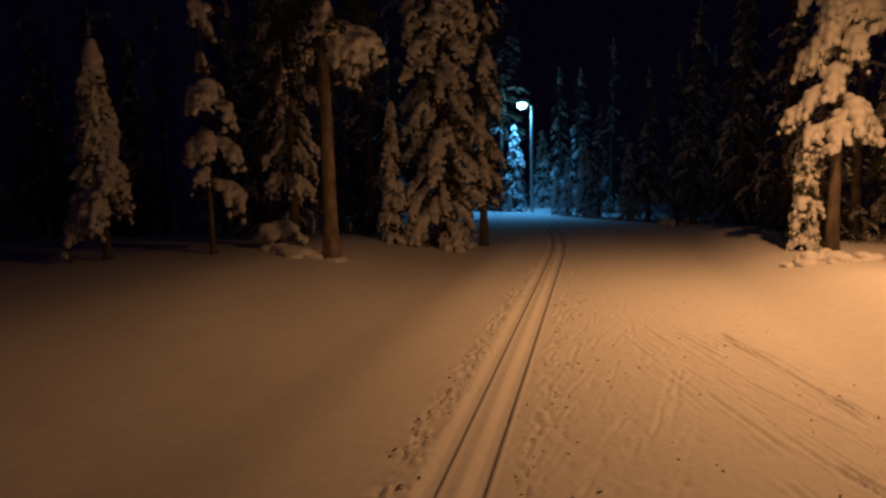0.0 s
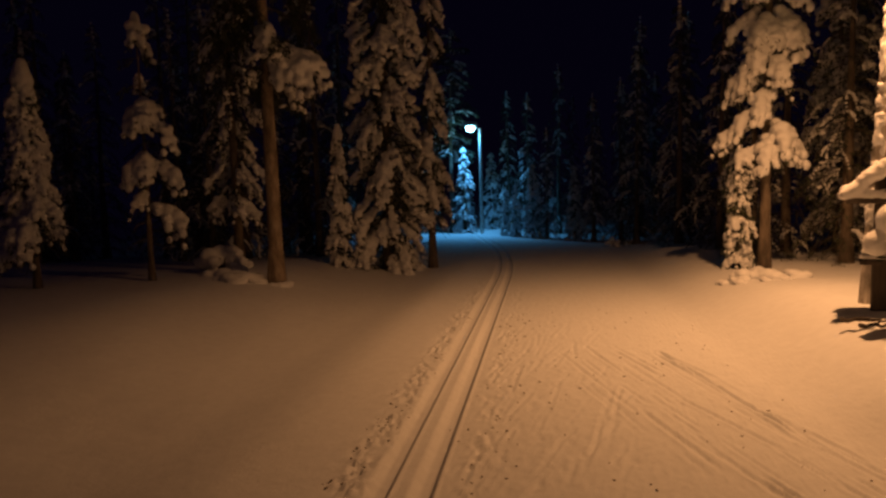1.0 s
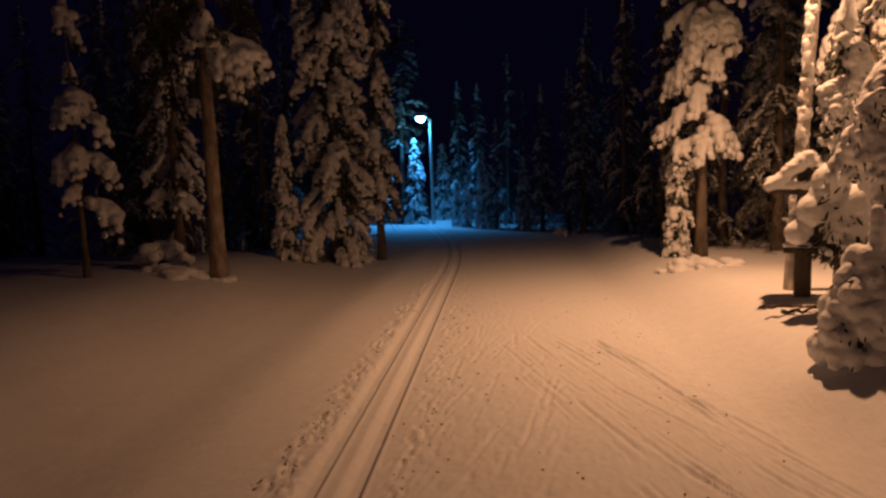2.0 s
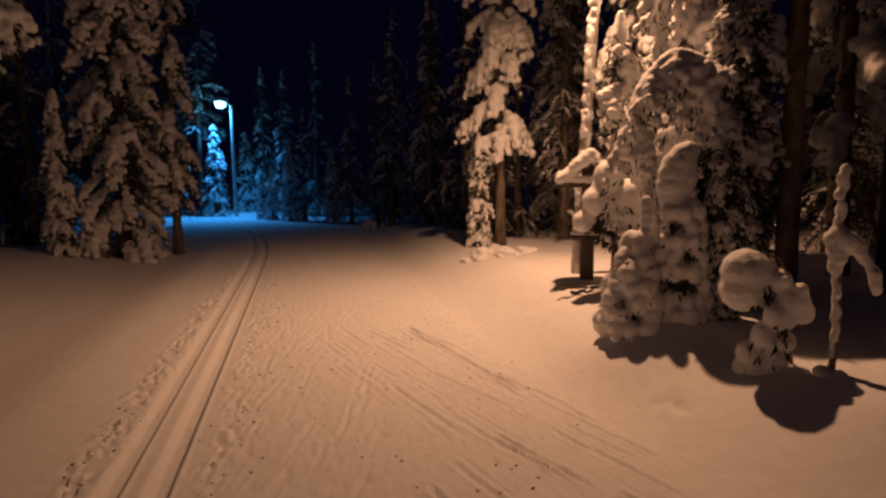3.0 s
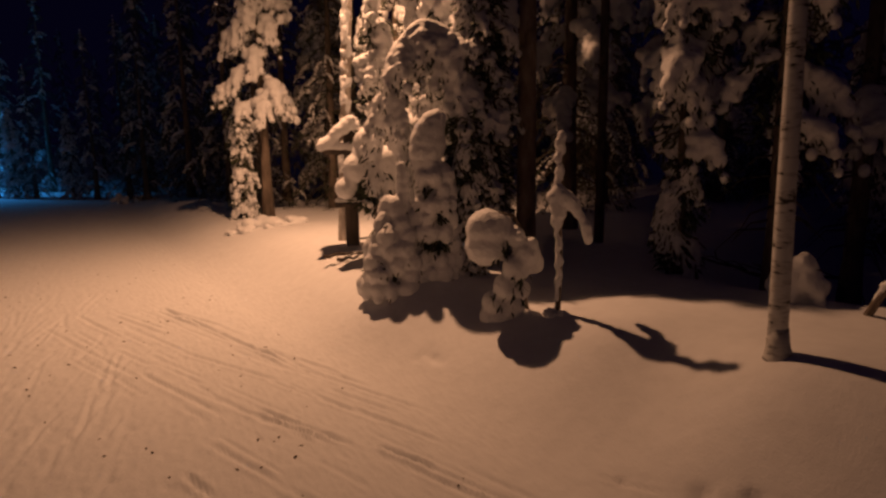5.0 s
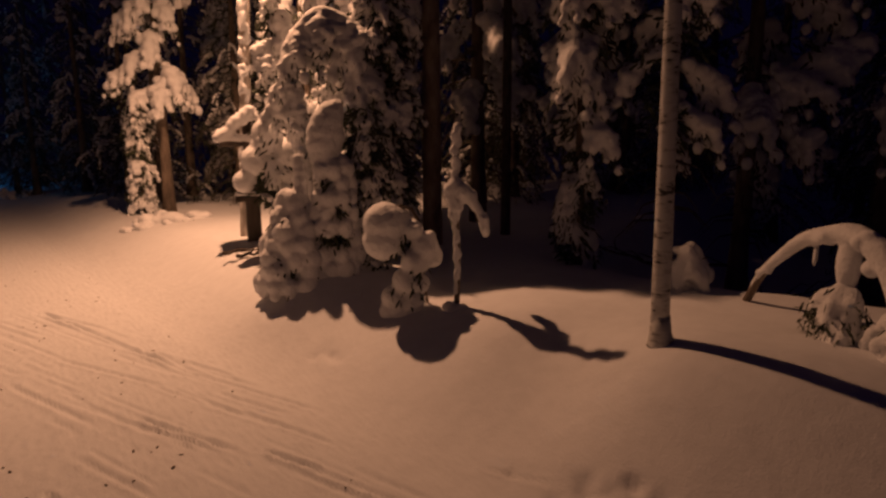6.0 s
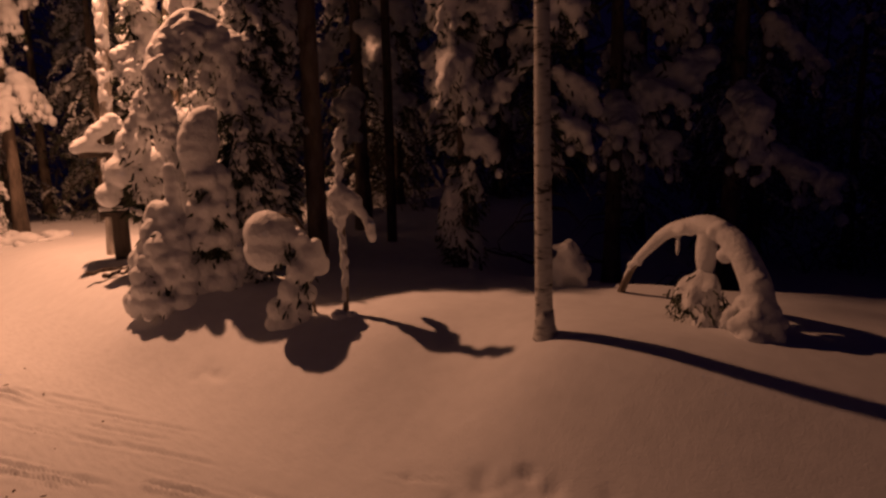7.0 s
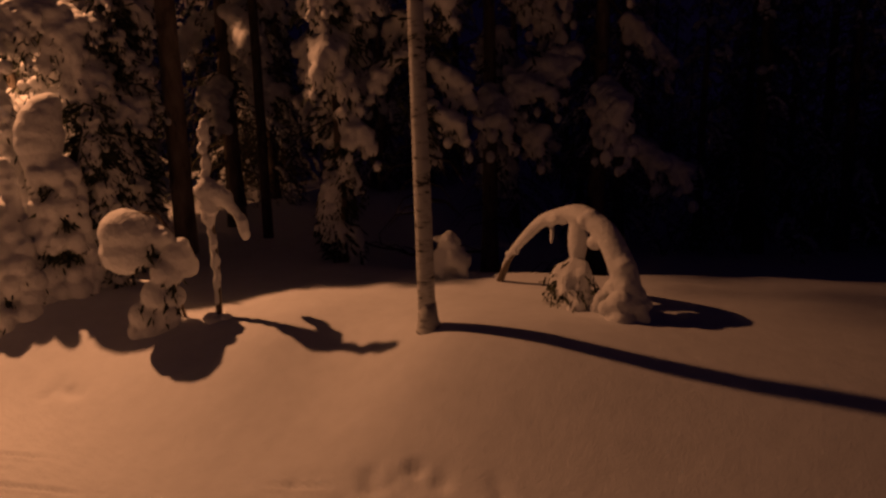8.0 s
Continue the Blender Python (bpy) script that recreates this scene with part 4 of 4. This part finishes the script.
for x, y, k, s in ((7.55, 24.5, 0, 0.55), (8.0, 23.6, 0, 0.75), (8.35, 23.0, 1, 0.62), (9.0, 21.8, 0, 0.7), (9.3, 20.8, 1, 0.75), (10.0, 20.2, 2, 0.62), (9.9, 18.8, 1, 0.9), (10.6, 17.6, 2, 0.7), (9.9, 16.2, 1, 0.95),
                   (10.5, 15.0, 2, 0.75), (9.6, 13.8, 1, 0.9), (10.3, 12.6, 2, 0.8), (9.2, 12.0, 1, 0.8), (11.3, 11.4, 2, 0.9), (10.0, 10.6, 1, 1.0), (8.6, 26.5, 1, 0.9), (9.6, 25.5, 2, 0.8), (7.35, 25.2, 0, 0.5), (8.0, 31.2, 0, 1.0), (4.7, 29.0, 1, 0.95), (11.5, 22.0, 2, 0.9)):
    stand(x, y, k, s, rnd.uniform(0, 360))
# dark forest all round
for ring, (lo, hi, n) in enumerate(((14, 20, 34), (20, 30, 50), (30, 42, 60))):
    for i in range(n):
        a = 6.283 * (i + rnd.uniform(-0.4, 0.4)) / n
        d = rnd.uniform(lo, hi)
        x, y = 4.0 + d * math.cos(a), 8.0 + d * math.sin(a)
        u = x - float(track_x(y))
        if abs(u) < 3.5 or (abs(x - (0.82 + 0.285 * y)) < 4 and y < 9) or (-4 < u < 6 and 12 < y < 32):
            continue
        stand(x, y, rnd.randint(1, 3), rnd.uniform(0.75, 1.15), rnd.uniform(0, 360))
for i in range(30):
    x, y = rnd.uniform(11, 20), rnd.uniform(-6, 13)
    stand(x, y, rnd.randint(1, 3), rnd.uniform(0.7, 1.0), rnd.uniform(0, 360))
for i in range(24):
    x, y = rnd.uniform(-13, 1.2), rnd.uniform(15, 20)
    stand(x, y, rnd.randint(1, 3), rnd.uniform(0.7, 1.0), rnd.uniform(0, 360))


# ---- small things ----
lump_bush(9.05, 18.6, 0.26, 0.30, "snow-capped stump at the edge of the forest", 54, 3, 20)
lump_bush(9.75, 18.9, 0.22, 0.24, "low snow-capped stump at the edge of the forest", 55, 3, 18)


def snow_clod(x, y, r, seed):
    rnd = np.random.RandomState(seed)
    so = Soup()
    for _ in range(6):
        so.ball(rnd.normal(0, r * 0.5, 3) * np.array((1, 1, 0.3)), r * rnd.uniform(0.5, 0.9), 0.7)
    ob = part("snow_clod", so, SNOW, None, voxel=r * 0.22)
    ob.location = (x, y, ground_z(x, y) + r * 0.15)
    tagged(ob, "clod of snow fallen from the spruce boughs", "snow", "fallen snow")


for k, (x, y, r) in enumerate(((7.25, 9.30, 0.17), (7.45, 9.15, 0.20), (7.05, 9.05, 0.10), (7.70, 9.20, 0.15), (7.3, 8.85, 0.08), (7.9, 9.05, 0.17), (6.95, 9.35, 0.09), (7.55, 9.45, 0.16), (8.15, 9.1, 0.12), (7.6, 8.8, 0.07))):
    snow_clod(x, y, r, 300 + k)


def fallen_branch(x, y, turn, L, seed):
    rnd = np.random.RandomState(seed)
    t = thing("fallen_branch", x, y, ground_z(x, y) + 0.05, "dead fallen branch with snow lying along it", "branch", "fallen branches")
    t.rotation_euler = (0, 0, turn)
    wood, snow = Soup(), Soup()
    line = [np.array((L * (q - 0.5), rnd.normal(0, 0.03), 0.10 * L * q + rnd.normal(0, 0.015))) for q in np.linspace(0, 1, 8)]
    wood.tube(line, np.linspace(0.022, 0.007, 8), 6)
    for p in line[1:]:
        a = rnd.uniform(-1, 1)
        wood.tube([p, p + np.array((0.14, 0.14 * a, 0.06)) * L, p + np.array((0.24, 0.3 * a, 0.04)) * L], [0.009, 0.006, 0.003], 4)
        snow.ball(p + np.array((0, 0, 0.02)), 0.006 + 0.012 * L * rnd.uniform(0.6, 1.2), 0.7)
        snow.ball(p + np.array((0.05 * L, 0, 0.02)), 0.006 + 0.010 * L * rnd.uniform(0.6, 1.2), 0.7)
    part("branchwork", wood, TWIG, t)
    part("snow_load", snow, SNOW, t, voxel=0.014)


for k, (x, y, turn, L) in enumerate(((8.6, 1.9, 0.3, 1.6), (9.1, 1.4, -0.5, 1.8), (8.3, 2.6, 1.2, 1.3), (9.4, 2.3, 2.2, 1.5), (8.9, 1.0, 0.9, 1.4), (6.10, 5.70, -0.75, 0.36), (6.08, 5.53, -0.6, 0.26))):
    fallen_branch(x, y, turn, L, 330 + k)


# ---- litter on the trail ----
def litter():
    rnd = np.random.RandomState(15)
    so = Soup()
    for _ in range(420):
        y = 1.4 + 7.5 * rnd.uniform() ** 1.3
        uu = rnd.choice([rnd.normal(-0.38, 0.08), rnd.normal(0.35, 0.12), rnd.uniform(0.3, 2.6)])
        x = float(track_x(y)) + uu
        r = rnd.uniform(0.003, 0.008)
        a = rnd.uniform(0, 6.28)
        v = ICO1[0] * np.array((r * rnd.uniform(1, 3.0), r, r * 0.6))
        v = np.stack([v[:, 0] * math.cos(a) - v[:, 1] * math.sin(a), v[:, 0] * math.sin(a) + v[:, 1] * math.cos(a), v[:, 2]], -1)
        so.add(v + np.array((x, y, ground_z(x, y) + 0.002)), ICO1[1])
    ob = new("bark_litter", so.mesh("bark_litter", LITTER))
    tagged(ob, "scattered dark bark and needle litter on the snow", "litter", kind="stuff")


litter()
